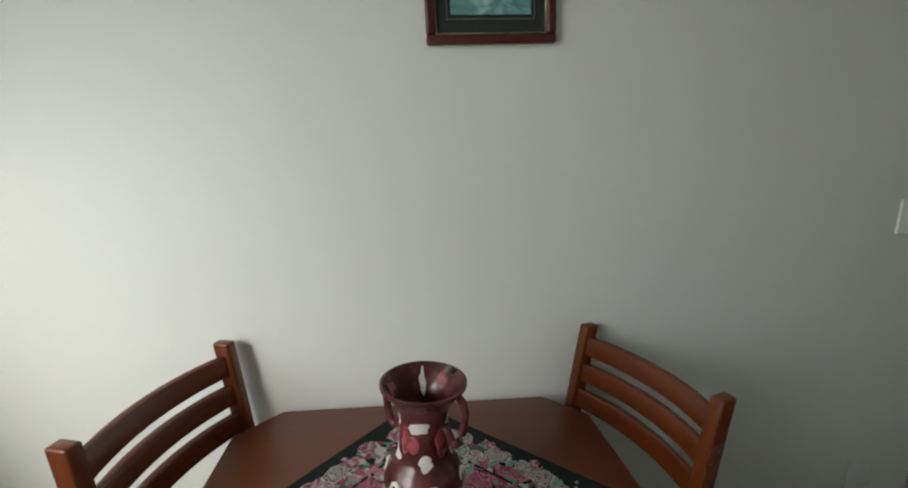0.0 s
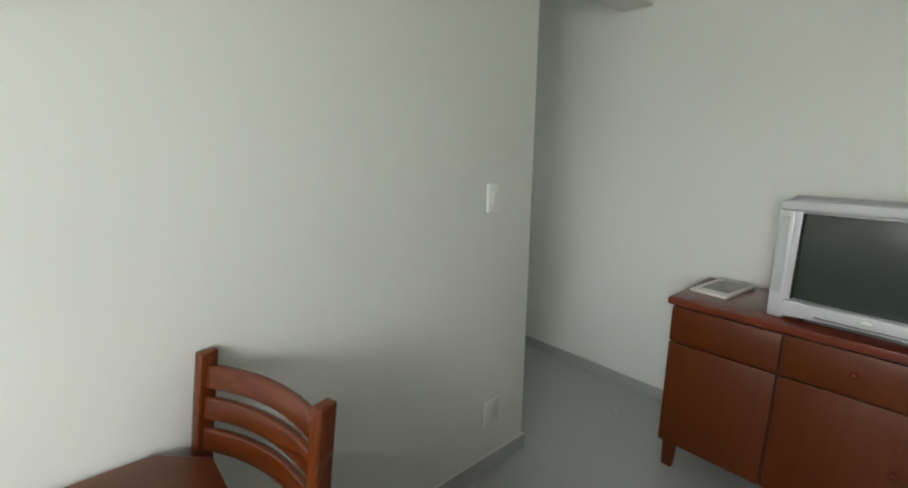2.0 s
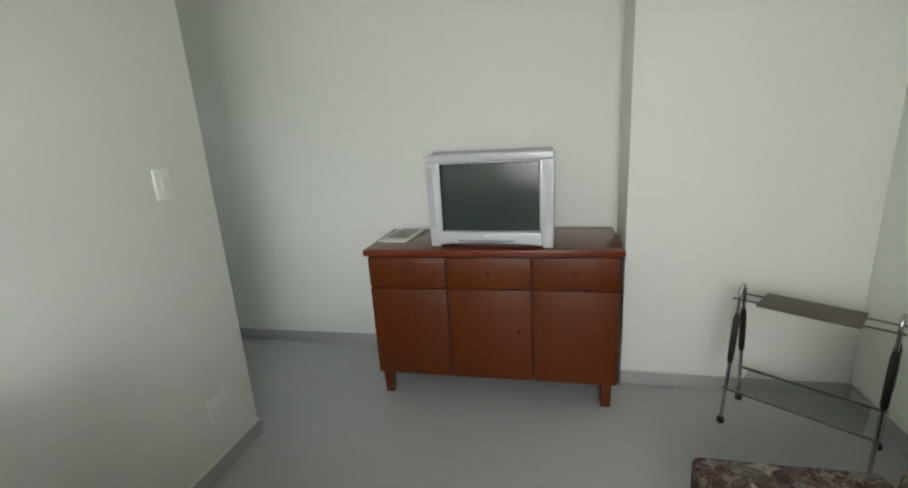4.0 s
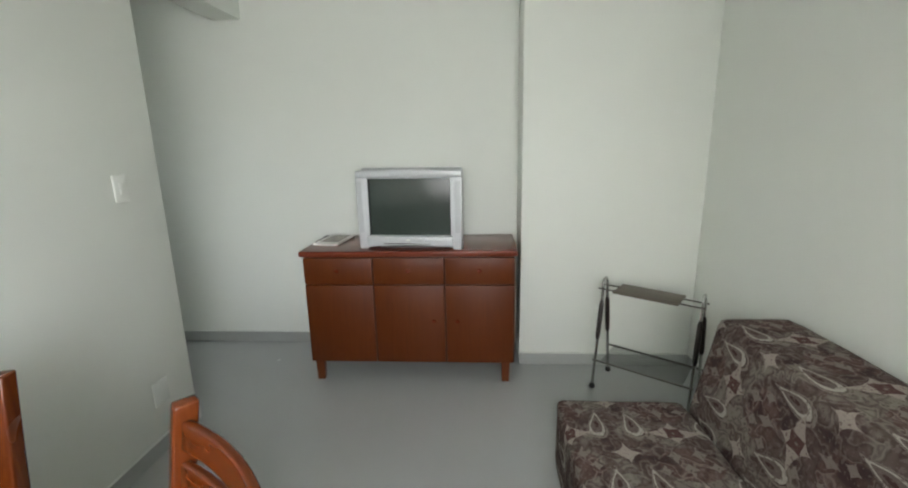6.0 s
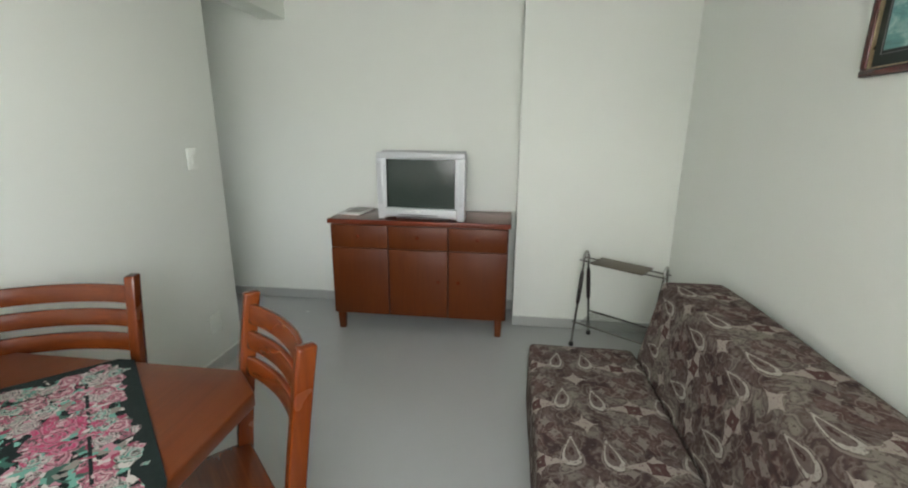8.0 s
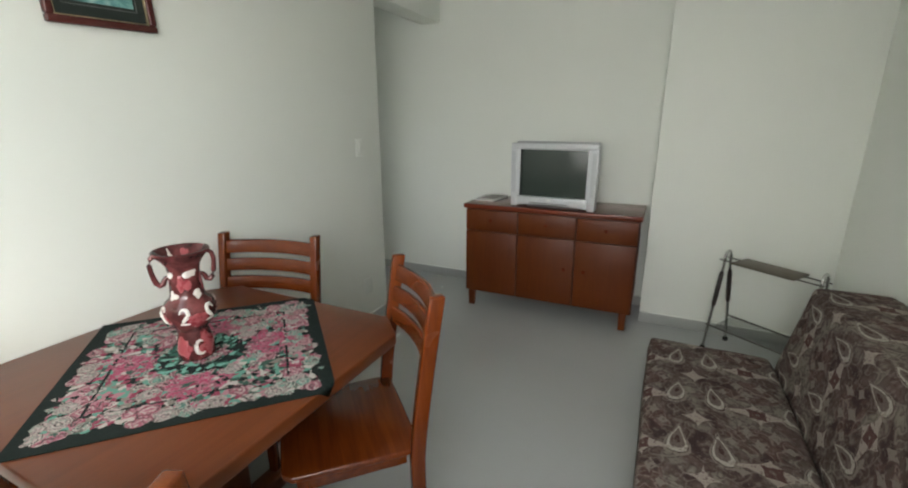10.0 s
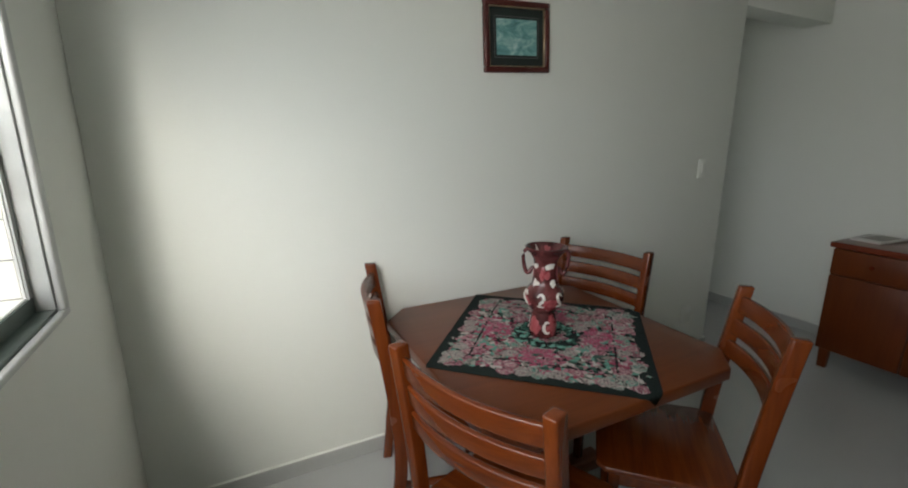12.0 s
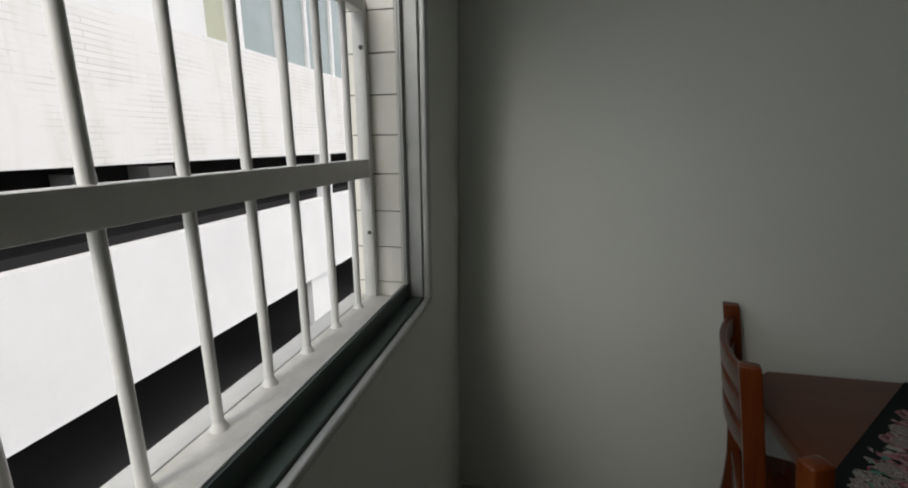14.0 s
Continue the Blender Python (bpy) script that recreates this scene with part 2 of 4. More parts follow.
def cloth_print(half):
    """Dark square cloth printed with flowers: border, flowered band, inner field, leafy wreath round the middle."""
    m = Mat("flowered_cloth", 0.85, spec=0.15)
    x, y, _ = m.xyz()
    wob = m.noise(26.0, 2) - 0.5
    edge = abs(x).most(abs(y))
    r = (x * x + y * y).root()
    warp = m.t.nodes.new("ShaderNodeVectorMath")
    warp.operation = "MULTIPLY_ADD"
    wn3 = m.t.nodes.new("ShaderNodeTexNoise")
    wn3.inputs["Scale"].default_value = 30.0
    wn3.inputs["Detail"].default_value = 3.0
    m.t.links.new(m.co, wn3.inputs["Vector"])
    m.t.links.new(wn3.outputs["Color"], warp.inputs[0])
    warp.inputs[1].default_value = (0.03, 0.03, 0.0)
    m.t.links.new(m.co, warp.inputs[2])
    d1, c1 = m.cells(17.0, warp.outputs[0])
    d2, c2 = m.cells(60.0, warp.outputs[0])
    petal = m.noise(48.0, 3)
    white, pale, grey = (0.43, 0.395, 0.36), (0.37, 0.175, 0.21), (0.20, 0.185, 0.16)
    pink, rose, teal, ink = (0.40, 0.04, 0.12), (0.25, 0.045, 0.08), (0.11, 0.28, 0.22), (0.008, 0.014, 0.013)
    fold = (d1 * 3.6 + (petal - 0.5) * 1.5 + c2[2] * 0.5).frac()
    def bloom_of(a, b, c):
        return m.ramp(fold, [(0.0, a), (0.18, b), (0.42, c), (0.60, a), (0.74, b), (0.92, (0.05, 0.05, 0.045))])
    roses = bloom_of(rose, pale, white)
    deep = bloom_of(pink, pale, (0.30, 0.05, 0.10))
    mint = bloom_of((0.07, 0.16, 0.13), white, teal)
    ash = bloom_of((0.30, 0.20, 0.21), white, (0.16, 0.20, 0.17))
    bloom = m.mix(c1[0].gt(0.2), mint, roses)
    bloom = m.mix(c1[0].gt(0.66), bloom, ash)
    gaps = m.ramp(c2[1], [(0.0, ink), (0.16, teal), (0.34, rose), (0.48, (0.04, 0.09, 0.07)), (0.58, white), (0.72, pale), (0.86, grey)], True)
    flowers = m.mix((d1 + (petal - 0.5) * 0.5).gt(0.56), bloom, gaps)
    low = abs(x).least(abs(y))
    knot = ((edge - half * 0.52) * (edge - half * 0.52) + low * low).root() + wob * 0.24
    field = m.mix(knot.lt(half * 0.20) * c2[0].gt(0.22), flowers, deep)
    wreath = abs((r - half * 0.27) + wob * 0.12).lt(half * 0.085)
    leaves = m.ramp(c2[0], [(0.0, ink), (0.45, (0.03, 0.10, 0.075)), (0.66, (0.15, 0.36, 0.29)), (0.92, ink)], True)
    field = m.mix(wreath, field, leaves)
    line = abs(edge - half * 0.67).lt(0.004)
    field = m.mix(line * c2[2].lt(0.75), field, ink)
    inside = (edge + wob * 0.05 + (d1 - 0.35) * 0.05).lt(half * 0.92)
    m.color(m.mix(inside, m.mix(petal, ink, (0.015, 0.022, 0.020)), field))
    weave = (x * 2600.0).sine() * (y * 2600.0).sine()
    m.bump(weave * 0.5 + petal, 0.25, 0.0012)
    return m.m


CLOTH_HALF = 0.384
M_CLOTH = cloth_print(CLOTH_HALF)


def paisley():
    """Brown upholstery with rows of cream paisley drops and four-petalled stars."""
    m = Mat("paisley_fabric", 0.9, spec=0.1)
    x, y, z = m.xyz()
    warp = m.noise(6.0, 2)
    warp2 = m.noise(6.0, 2, 0.5, m.scaled(1.0, (0.6, 0.2, 1.1)))
    PU, PV = 0.34, 0.42
    u = x / PU + (warp - 0.5) * 0.09
    v = (y - z) / PV + (warp2 - 0.5) * 0.07
    swirl = m.noise(16.0, 1, 0.5, None, 0.5)
    maroon = m.ramp(swirl, [(0.34, (0.053, 0.034, 0.032)), (0.44, (0.090, 0.062, 0.055)), (0.49, (0.154, 0.130, 0.110)), (0.53, (0.068, 0.045, 0.041)), (0.66, (0.106, 0.076, 0.068))])
    taupe = m.ramp(swirl, [(0.34, (0.209, 0.186, 0.155)), (0.43, (0.121, 0.099, 0.083)), (0.48, (0.220, 0.196, 0.166)), (0.55, (0.094, 0.075, 0.063)), (0.64, (0.171, 0.148, 0.124))])
    base = m.mix(((m.noise(6.5, 2, 0.5, m.scaled(1.0, (0.3, 0.9, 0.2)), 0.8) - 0.47) * 9.0).most(0.0).least(1.0), maroon, taupe)
    cream, tan, dark = (0.374, 0.349, 0.303), (0.204, 0.174, 0.152), (0.065, 0.036, 0.032)
    rag = (m.noise(38.0, 3) - 0.5) * 0.014

    def cell(du, dv):
        return ((u + du).frac() - 0.5) * PU, ((v + dv).frac() - 0.5) * PV

    # dark red ground behind the large flowers
    b, a = cell(0.95, 0.0)
    red = (((a * a * 0.6 + b * b).root() + rag * 3.0).lt(0.085)) * 0.75
    col = m.mix(red, base, m.ramp(swirl, [(0.36, (0.055, 0.033, 0.030)), (0.47, (0.112, 0.067, 0.059)), (0.50, (0.220, 0.174, 0.148)), (0.54, (0.079, 0.043, 0.038)), (0.66, (0.123, 0.079, 0.069))]))
    # pairs of drops, their points to the east
    for dv, lean in ((0.33, 0.10), (0.67, -0.10)):
        b, a = cell(0.25, dv)
        a = a + b * lean
        w = (b * -10.0 + 1.0).most(0.34)
        d = ((a * a) / (w * w) + b * b * 0.13).root() + rag * 0.5
        col = m.mix(abs(d - 0.033).lt(0.0022), col, tan)
        col = m.mix(d.lt(0.026), col, (0.138, 0.110, 0.095))
        col = m.mix(abs(d - 0.0245).lt(0.0036), col, cream)
        col = m.mix(d.lt(0.008), col, dark)
    # pale four-pointed stars between the pairs, pale diamonds with a dark flower between the rows, small sprigs
    sprigs = [(du, dv, 0.085, q, 0.7) for du, dv, q in ((0.98, 0.20, 1.0), (0.52, 0.80, 1.0), (0.82, 0.90, 0.7), (0.78, 0.12, 0.7), (0.05, 0.76, 1.0), (0.02, 0.98, 0.6))]
    for du, dv, reach, squat, power in [(0.77, 0.50, 0.245, 1.0, 0.52), (0.42, 0.02, 0.305, 2.1, 0.62)] + sprigs:
        b, a = cell(du, dv)
        b, a = abs(b + rag), abs(a - rag)
        pale = ((a.op("POWER", power) + (b * squat).op("POWER", power)) + rag * 1.5).lt(reach)
        col = m.mix(pale, col, (0.31, 0.27, 0.235) if reach > 0.1 else tan)
        if reach > 0.3:
            far = (a * a + b * b).root()
            col = m.mix((a.most(b) * 1.1 + far * -0.25 + rag * 0.4).lt(0.024), col, (0.094, 0.050, 0.045))
            col = m.mix(far.lt(0.006), col, tan)
    fleck = m.noise(70.0, 3)
    col = m.mix(fleck.gt(0.60) * 0.4, col, tan)
    col = m.mix(fleck.lt(0.40) * 0.6, col, dark)
    m.color(col)
    m.bump(m.noise(900.0, 2) * 0.6 + m.noise(14.0, 3), 0.35, 0.002)
    return m.m


M_SOFA = paisley()


def vase_glaze():
    m = Mat("painted_ceramic", 0.22)
    n = m.noise(18.0, 4)
    base = m.ramp(n, [(0.3, (0.026, 0.008, 0.008)), (0.48, (0.075, 0.019, 0.019)), (0.66, (0.16, 0.045, 0.045))])
    m.color(base)
    m.bump(n, 0.2, 0.002)
    return m.m


M_VASE = vase_glaze()
M_ROSE = two_tone("rose_slip", (0.20, 0.03, 0.04), (0.33, 0.075, 0.08), 0.28, 0.0, 40.0)
M_MOTIF = two_tone("cream_slip", (0.55, 0.52, 0.47), (0.70, 0.67, 0.62), 0.3, 0.0, 30.0)


def facade_brick():
    m = Mat("white_painted_brick", 0.75)
    node = m.t.nodes.new("ShaderNodeTexBrick")
    _, y, z = m.xyz()
    comb = m.t.nodes.new("ShaderNodeCombineXYZ")
    m.t.links.new((y + m.noise(0.8, 2) * 0.05).out, comb.inputs[0])
    m.t.links.new((z + m.noise(0.5, 2) * 0.06).out, comb.inputs[1])
    m.t.links.new(comb.outputs[0], node.inputs["Vector"])
    node.inputs["Scale"].default_value = 1.0
    node.inputs["Brick Width"].default_value = 1.9
    node.inputs["Row Height"].default_value = 0.085
    node.inputs["Mortar Size"].default_value = 0.008
    node.inputs["Color1"].default_value = (0.63, 0.622, 0.605, 1)
    node.inputs["Color2"].default_value = (0.595, 0.587, 0.57, 1)
    node.inputs["Mortar"].default_value = (0.43, 0.415, 0.395, 1)
    node.inputs["Mortar Smooth"].default_value = 0.6
    stain = m.noise(1.4, 5, 0.6, m.scaled((1.0, 2.2, 0.35)))
    worn = m.mix((m.noise(0.9, 3, 0.6, m.scaled((1.0, 1.0, 2.5))) - 0.42).most(0.0) * 5.0, (0.62, 0.612, 0.595), node.outputs["Color"])
    m.color(m.mix((stain - 0.5).most(0.0) * 1.6, worn, (0.46, 0.41, 0.345)))
    m.bump(Sock(m.t, node.outputs["Fac"]) * -1.0, 0.12, 0.006)
    return m.m


M_BRICK = facade_brick()
M_FACADE = two_tone("white_facade_render", (0.585, 0.585, 0.58), (0.66, 0.66, 0.65), 0.8, 0.0, 0.9, 30.0, 0.3, 0.004)
# the shade inside the open strips is put into this near-black colour
M_SHADE = two_tone("near_black_shade", (0.030, 0.028, 0.027), (0.048, 0.045, 0.044), 0.8, 0.0, 1.0)
M_PANE = two_tone("far_window_glass", (0.20, 0.245, 0.24), (0.29, 0.33, 0.325), 0.1, 0.0, 0.5, 5.0, 0.0, spec=0.9)
M_OLIVE = two_tone("olive_window_glass", (0.30, 0.31, 0.22), (0.38, 0.38, 0.28), 0.15, 0.0, 0.5, 5.0, 0.0, spec=0.7)
M_GROUND = two_tone("concrete_yard", (0.24, 0.24, 0.23), (0.33, 0.33, 0.31), 0.9, 0.0, 0.6, 20.0, 0.4, 0.01)


# ---- mesh helpers ----
def add_box(bm, lo, hi, bevel=0.0, seg=2):
    """An axis-aligned block, with its edges rounded."""
    got = bmesh.ops.create_cube(bm, size=1.0)
    mid = [(a + b) / 2 for a, b in zip(lo, hi)]
    size = [max(b - a, 1e-4) for a, b in zip(lo, hi)]
    bmesh.ops.transform(bm, matrix=Matrix.Translation(mid) @ Matrix.Diagonal((*size, 1)), verts=got["verts"])
    if bevel:
        edges = list({e for v in got["verts"] for e in v.link_edges})
        bmesh.ops.bevel(bm, geom=edges, offset=min(bevel, min(size) * 0.45), segments=seg, affect="EDGES", profile=0.5)
    return bm


def box(lo, hi, bevel=0.0, seg=2):
    return add_box(bmesh.new(), lo, hi, bevel, seg)


def prism(outline, z0, z1, bevel=0.0, seg=2):
    """A flat slab with the given outline."""
    bm = bmesh.new()
    low = [bm.verts.new((x, y, z0)) for x, y in outline]
    high = [bm.verts.new((x, y, z1)) for x, y in outline]
    bm.faces.new(low[::-1])
    bm.faces.new(high)
    n = len(outline)
    for i in range(n):
        bm.faces.new((low[i], low[(i + 1) % n], high[(i + 1) % n], high[i]))
    bm.normal_update()
    if bevel:
        bmesh.ops.bevel(bm, geom=bm.edges[:], offset=bevel, segments=seg, affect="EDGES", profile=0.5)
    return bm


def tube(points, radius, sides=10, bm=None, flat=1.0):
    """A round rod along a line of points; radius may be one number or one per point."""
    bm = bm or bmesh.new()
    pts = [Vector(p) for p in points]
    rings = []
    for i, p in enumerate(pts):
        d = (pts[min(i + 1, len(pts) - 1)] - pts[max(i - 1, 0)]).normalized()
        side = d.cross(Vector((0, 0, 1)) if abs(d.z) < 0.9 else Vector((1, 0, 0))).normalized()
        up = side.cross(d)
        r = radius[i] if isinstance(radius, (list, tuple)) else radius
        rings.append([bm.verts.new(p + r * (math.cos(a) * side + flat * math.sin(a) * up)) for a in (2 * math.pi * k / sides for k in range(sides))])
    for a, b in zip(rings, rings[1:]):
        for k in range(sides):
            bm.faces.new((a[k], a[(k + 1) % sides], b[(k + 1) % sides], b[k]))
    bm.faces.new(rings[0][::-1])
    bm.faces.new(rings[-1])
    return bm


def lathe(profile, sides=36):
    """A turned shape from (radius, height) pairs."""
    bm = bmesh.new()
    rings = [[bm.verts.new((r * math.cos(a), r * math.sin(a), z)) for a in (2 * math.pi * k / sides for k in range(sides))] for r, z in profile]
    for a, b in zip(rings, rings[1:]):
        for k in range(sides):
            bm.faces.new((a[k], a[(k + 1) % sides], b[(k + 1) % sides], b[k]))
    bm.faces.new(rings[0][::-1])
    bm.faces.new(rings[-1])
    return bm


def sweep(sections):
    """A solid through a row of rectangular sections: (centre, half width vector, half depth vector)."""
    bm = bmesh.new()
    rings = []
    for c, a, b in sections:
        c, a, b = Vector(c), Vector(a), Vector(b)
        rings.append([bm.verts.new(c + sa * a + sb * b) for sa, sb in ((-1, -1), (1, -1), (1, 1), (-1, 1))])
    for p, q in zip(rings, rings[1:]):
        for k in range(4):
            bm.faces.new((p[k], p[(k + 1) % 4], q[(k + 1) % 4], q[k]))
    bm.faces.new(rings[0][::-1])
    bm.faces.new(rings[-1])
    return bm


def soften(bm, offset, seg=2, angle=0.5):
    """Rounds the sharp edges of a mesh."""
    bmesh.ops.recalc_face_normals(bm, faces=bm.faces[:])
    sharp = [e for e in bm.edges if len(e.link_faces) == 2 and e.calc_face_angle(0) > angle]
    bmesh.ops.bevel(bm, geom=sharp, offset=offset, segments=seg, affect="EDGES", profile=0.5)
    return bm


def mesh_of(name, bm, material):
    bmesh.ops.recalc_face_normals(bm, faces=bm.faces[:])
    me = bpy.data.meshes.new(name)
    bm.to_mesh(me)
    bm.free()
    me.materials.append(material)
    for p in me.polygons:
        p.use_smooth = True
    me.set_sharp_from_angle(angle=radians(38))
    return me


def part(name, bm, material, parent=None, label=""):
    """Links a bmesh as one mesh object, under a thing or a part if one is given."""
    ob = new(name, mesh_of(name, bm, material))
    if parent:
        ob.parent = parent
    return tagged(ob, label)


def thing(name, m, label, category, group="", kind=""):
    ob = new(name)
    ob.matrix_basis = m
    ob.empty_display_size = 0.1
    return tagged(ob, label, category, group, kind)


def setting(name, bm, material, label, category):
    return tagged(part(name, bm, material), label, category, "", "structure")


# ---- the room: picture wall at y = 0, its free end at x = 0 ----
WEST, SOUTH, EAST, TOP = -3.437, -2.98, 1.005, 2.62
PIER_X, PIER_Y = 0.682, -1.857
BEAM_Z, BEAM_D = 2.32, 0.19
HALL_N = 2.3
WIN_N, WIN_S, WIN_Z0, WIN_Z1, OUT = -0.478, -2.42, 1.082, 2.32, -3.648

setting("floor", box((OUT, SOUTH - 0.15, -0.12), (EAST + 0.15, HALL_N + 0.15, 0)), M_FLOOR, "smooth pale grey polished porcelain floor", "floor")
setting("ceiling", box((OUT, SOUTH - 0.15, TOP), (EAST + 0.15, HALL_N + 0.15, TOP + 0.12)), M_CEIL, "plain white painted ceiling", "ceiling")
setting("wall_north", box((WEST, 0, 0), (0, BEAM_D, TOP), 0.004), M_WALL, "white painted wall with a free end at the passage", "wall")
setting("wall_south", box((WEST, SOUTH - 0.15, 0), (EAST, SOUTH, TOP)), M_WALL, "white painted wall behind the sofa", "wall")
setting("wall_east", box((EAST, SOUTH - 0.15, 0), (EAST + 0.15, HALL_N, TOP)), M_WALL, "white painted wall behind the sideboard", "wall")
setting("wall_pier", box((PIER_X, SOUTH, 0), (EAST, PIER_Y, TOP), 0.004), M_WALL, "white painted projecting wall pier", "wall")
setting("beam", box((0, 0, BEAM_Z), (EAST, BEAM_D, TOP), 0.003), M_WALL, "white painted beam over the passage opening", "beam")
setting("wall_passage", box((-0.15, BEAM_D, 0), (0, HALL_N, TOP)), M_WALL, "white painted side wall of the passage", "wall")
# unseen end wall; its opening is added to let sky light into the passage
bm = bmesh.new()
for lo, hi in (((-0.15, HALL_N, 0), (0.25, HALL_N + 0.15, TOP)), ((0.75, HALL_N, 0), (EAST + 0.15, HALL_N + 0.15, TOP)),
               ((0.25, HALL_N, 0), (0.75, HALL_N + 0.15, 1.5)), ((0.25, HALL_N, 2.05), (0.75, HALL_N + 0.15, TOP))):
    add_box(bm, lo, hi)
setting("wall_passage_end", bm, M_WALL, "white painted unseen end wall of the passage, its opening added for light", "wall")

bm = bmesh.new()
for lo, hi in (((OUT, SOUTH - 0.15, 0), (WEST, WIN_S, TOP)), ((OUT, WIN_N, 0), (WEST, BEAM_D, TOP)),
               ((OUT, WIN_S, 0), (WEST, WIN_N, WIN_Z0)), ((OUT, WIN_S, WIN_Z1), (WEST, WIN_N, TOP))):
    add_box(bm, lo, hi)
setting("wall_west", bm, M_WALL, "white painted outer wall with a window opening", "wall")

SK, SKH = 0.011, 0.078
for name, lo, hi in (("baseboard_north", (WEST, -SK, 0), (0, 0, SKH)),
                     ("baseboard_end", (0, -SK, 0), (SK, BEAM_D, SKH)),
                     ("baseboard_passage", (0, BEAM_D, 0), (SK, HALL_N, SKH)),
                     ("baseboard_east", (EAST - SK, PIER_Y, 0), (EAST, HALL_N, SKH)),
                     ("baseboard_pier", (PIER_X - SK, SOUTH + SK, 0), (PIER_X, PIER_Y, SKH)),
                     ("baseboard_south", (WEST, SOUTH, 0), (PIER_X - SK, SOUTH + SK, SKH)),
                     ("baseboard_west", (WEST, SOUTH + SK, 0), (WEST + SK, -SK, SKH))):
    board = setting(name, box(lo, hi, 0.0015, 1), M_BASE, "low grey porcelain skirting tile", "baseboard")
    # the light caught along the top edge is modelled as a white strip
    part("lit_edge_strip", box((lo[0], lo[1], SKH), (hi[0], hi[1], SKH + 0.007), 0.003, 1), M_PLATE, board, "white strip that paints in the lit top edge")


# ---- window: aluminium frame, tiled reveal, white grille ----
def ring(x0, x1, y0, y1, z0, z1, w):
    """Four bars round an opening in a wall that faces east: lower, upper and the two sides."""
    return (("lower", (x0, y0, z0), (x1, y1, z0 + w)), ("upper", (x0, y0, z1 - w), (x1, y1, z1)),
            ("side", (x0, y0, z0 + w), (x1, y0 + w, z1 - w)), ("side", (x0, y1 - w, z0 + w), (x1, y1, z1 - w)))


window = tagged(new("window_1"), "open grey aluminium window with a tiled reveal", "window", "", "structure")
for side, lo, hi in ring(WEST - 0.006, WEST + 0.012, WIN_S - 0.028, WIN_N + 0.028, WIN_Z0 - 0.028, WIN_Z1 + 0.028, 0.034):
    if side == "lower":
        lo = (lo[0], lo[1], WIN_Z0 - 0.012)
    part("window_trim", box(lo, hi, 0.005, 3), M_ALU, window, "rounded grey aluminium trim")
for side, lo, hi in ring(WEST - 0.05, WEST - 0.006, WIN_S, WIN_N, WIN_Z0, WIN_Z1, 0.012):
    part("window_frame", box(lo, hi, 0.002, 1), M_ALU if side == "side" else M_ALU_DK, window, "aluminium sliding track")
LIP = 0.052
for x, h in ((WEST - 0.047, LIP),):
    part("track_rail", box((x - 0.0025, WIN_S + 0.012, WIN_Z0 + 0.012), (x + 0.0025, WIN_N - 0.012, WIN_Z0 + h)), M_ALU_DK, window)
    part("track_rail", box((x - 0.0025, WIN_N - 0.031, WIN_Z0 + h), (x + 0.0025, WIN_N - 0.012, WIN_Z1 - 0.012)), M_ALU, window)
part("frame_lip", box((WEST - 0.056, WIN_S + 0.012, WIN_Z0 + 0.012), (WEST - 0.0496, WIN_N - 0.012, WIN_Z0 + LIP + 0.003), 0.001, 1), M_GRILLE, window, "white painted frame edge")
part("frame_lip", box((WEST - 0.056, WIN_N - 0.034, WIN_Z0 + LIP + 0.003), (WEST - 0.0496, WIN_N - 0.012, WIN_Z1 - 0.012), 0.001, 1), M_GRILLE, window, "white painted frame edge")
part("window_sill", box((-3.6055, WIN_S + 0.002, WIN_Z0), (WEST - 0.05, WIN_N - 0.009, WIN_Z0 + 0.012), 0.003), M_SILL, window, "dirty cream sill")
part("outer_ledge", box((OUT - 0.006, WIN_S + 0.002, WIN_Z0), (-3.6085, WIN_N - 0.009, WIN_Z0 + 0.011), 0.002), M_GRILLE, window, "white painted outer ledge")
part("grout_bed", box((OUT, WIN_N - 0.004, WIN_Z0 + 0.012), (WEST - 0.055, WIN_N, WIN_Z1)), M_GROUT, window)
tile_me = mesh_of("reveal_tile", box((-0.0475, -0.003, -0.0485), (0.0475, 0.003, 0.0485), 0.0015, 1), M_TILE)
for col in range(2):
    for row in range(13):
        z = 1.082 + 0.0995 * row
        if z + 0.048 > WIN_Z1:
            continue
        tile = new("reveal_tile", tile_me)
        if col:
            tile.scale = (0.49, 1, 1)
        tile.location = (WEST - (0.112, 0.1862)[col], WIN_N - 0.006, z + 0.001)
        tile.parent = window

grille = thing("window_grille", pose(-3.588, 0, 0), "white enamelled steel bar grille, slightly dirty", "window grille")
GZ0, GZ1 = 1.094, 1.85
part("post", box((-0.016, WIN_N - 0.032, GZ0), (0.016, WIN_N - 0.010, GZ1), 0.002), M_GRILLE, grille)
part("post", box((-0.016, WIN_S + 0.010, GZ0), (0.016, WIN_S + 0.032, GZ1), 0.002), M_GRILLE, grille)
part("middle_rail", box((-0.014, WIN_S + 0.032, 1.424), (0.014, WIN_N - 0.032, 1.470), 0.002), M_GRILLE, grille, "broad flat middle rail")
part("top_rail", box((-0.014, WIN_S + 0.032, GZ1 - 0.03), (0.014, WIN_N - 0.032, GZ1), 0.002), M_GRILLE, grille)
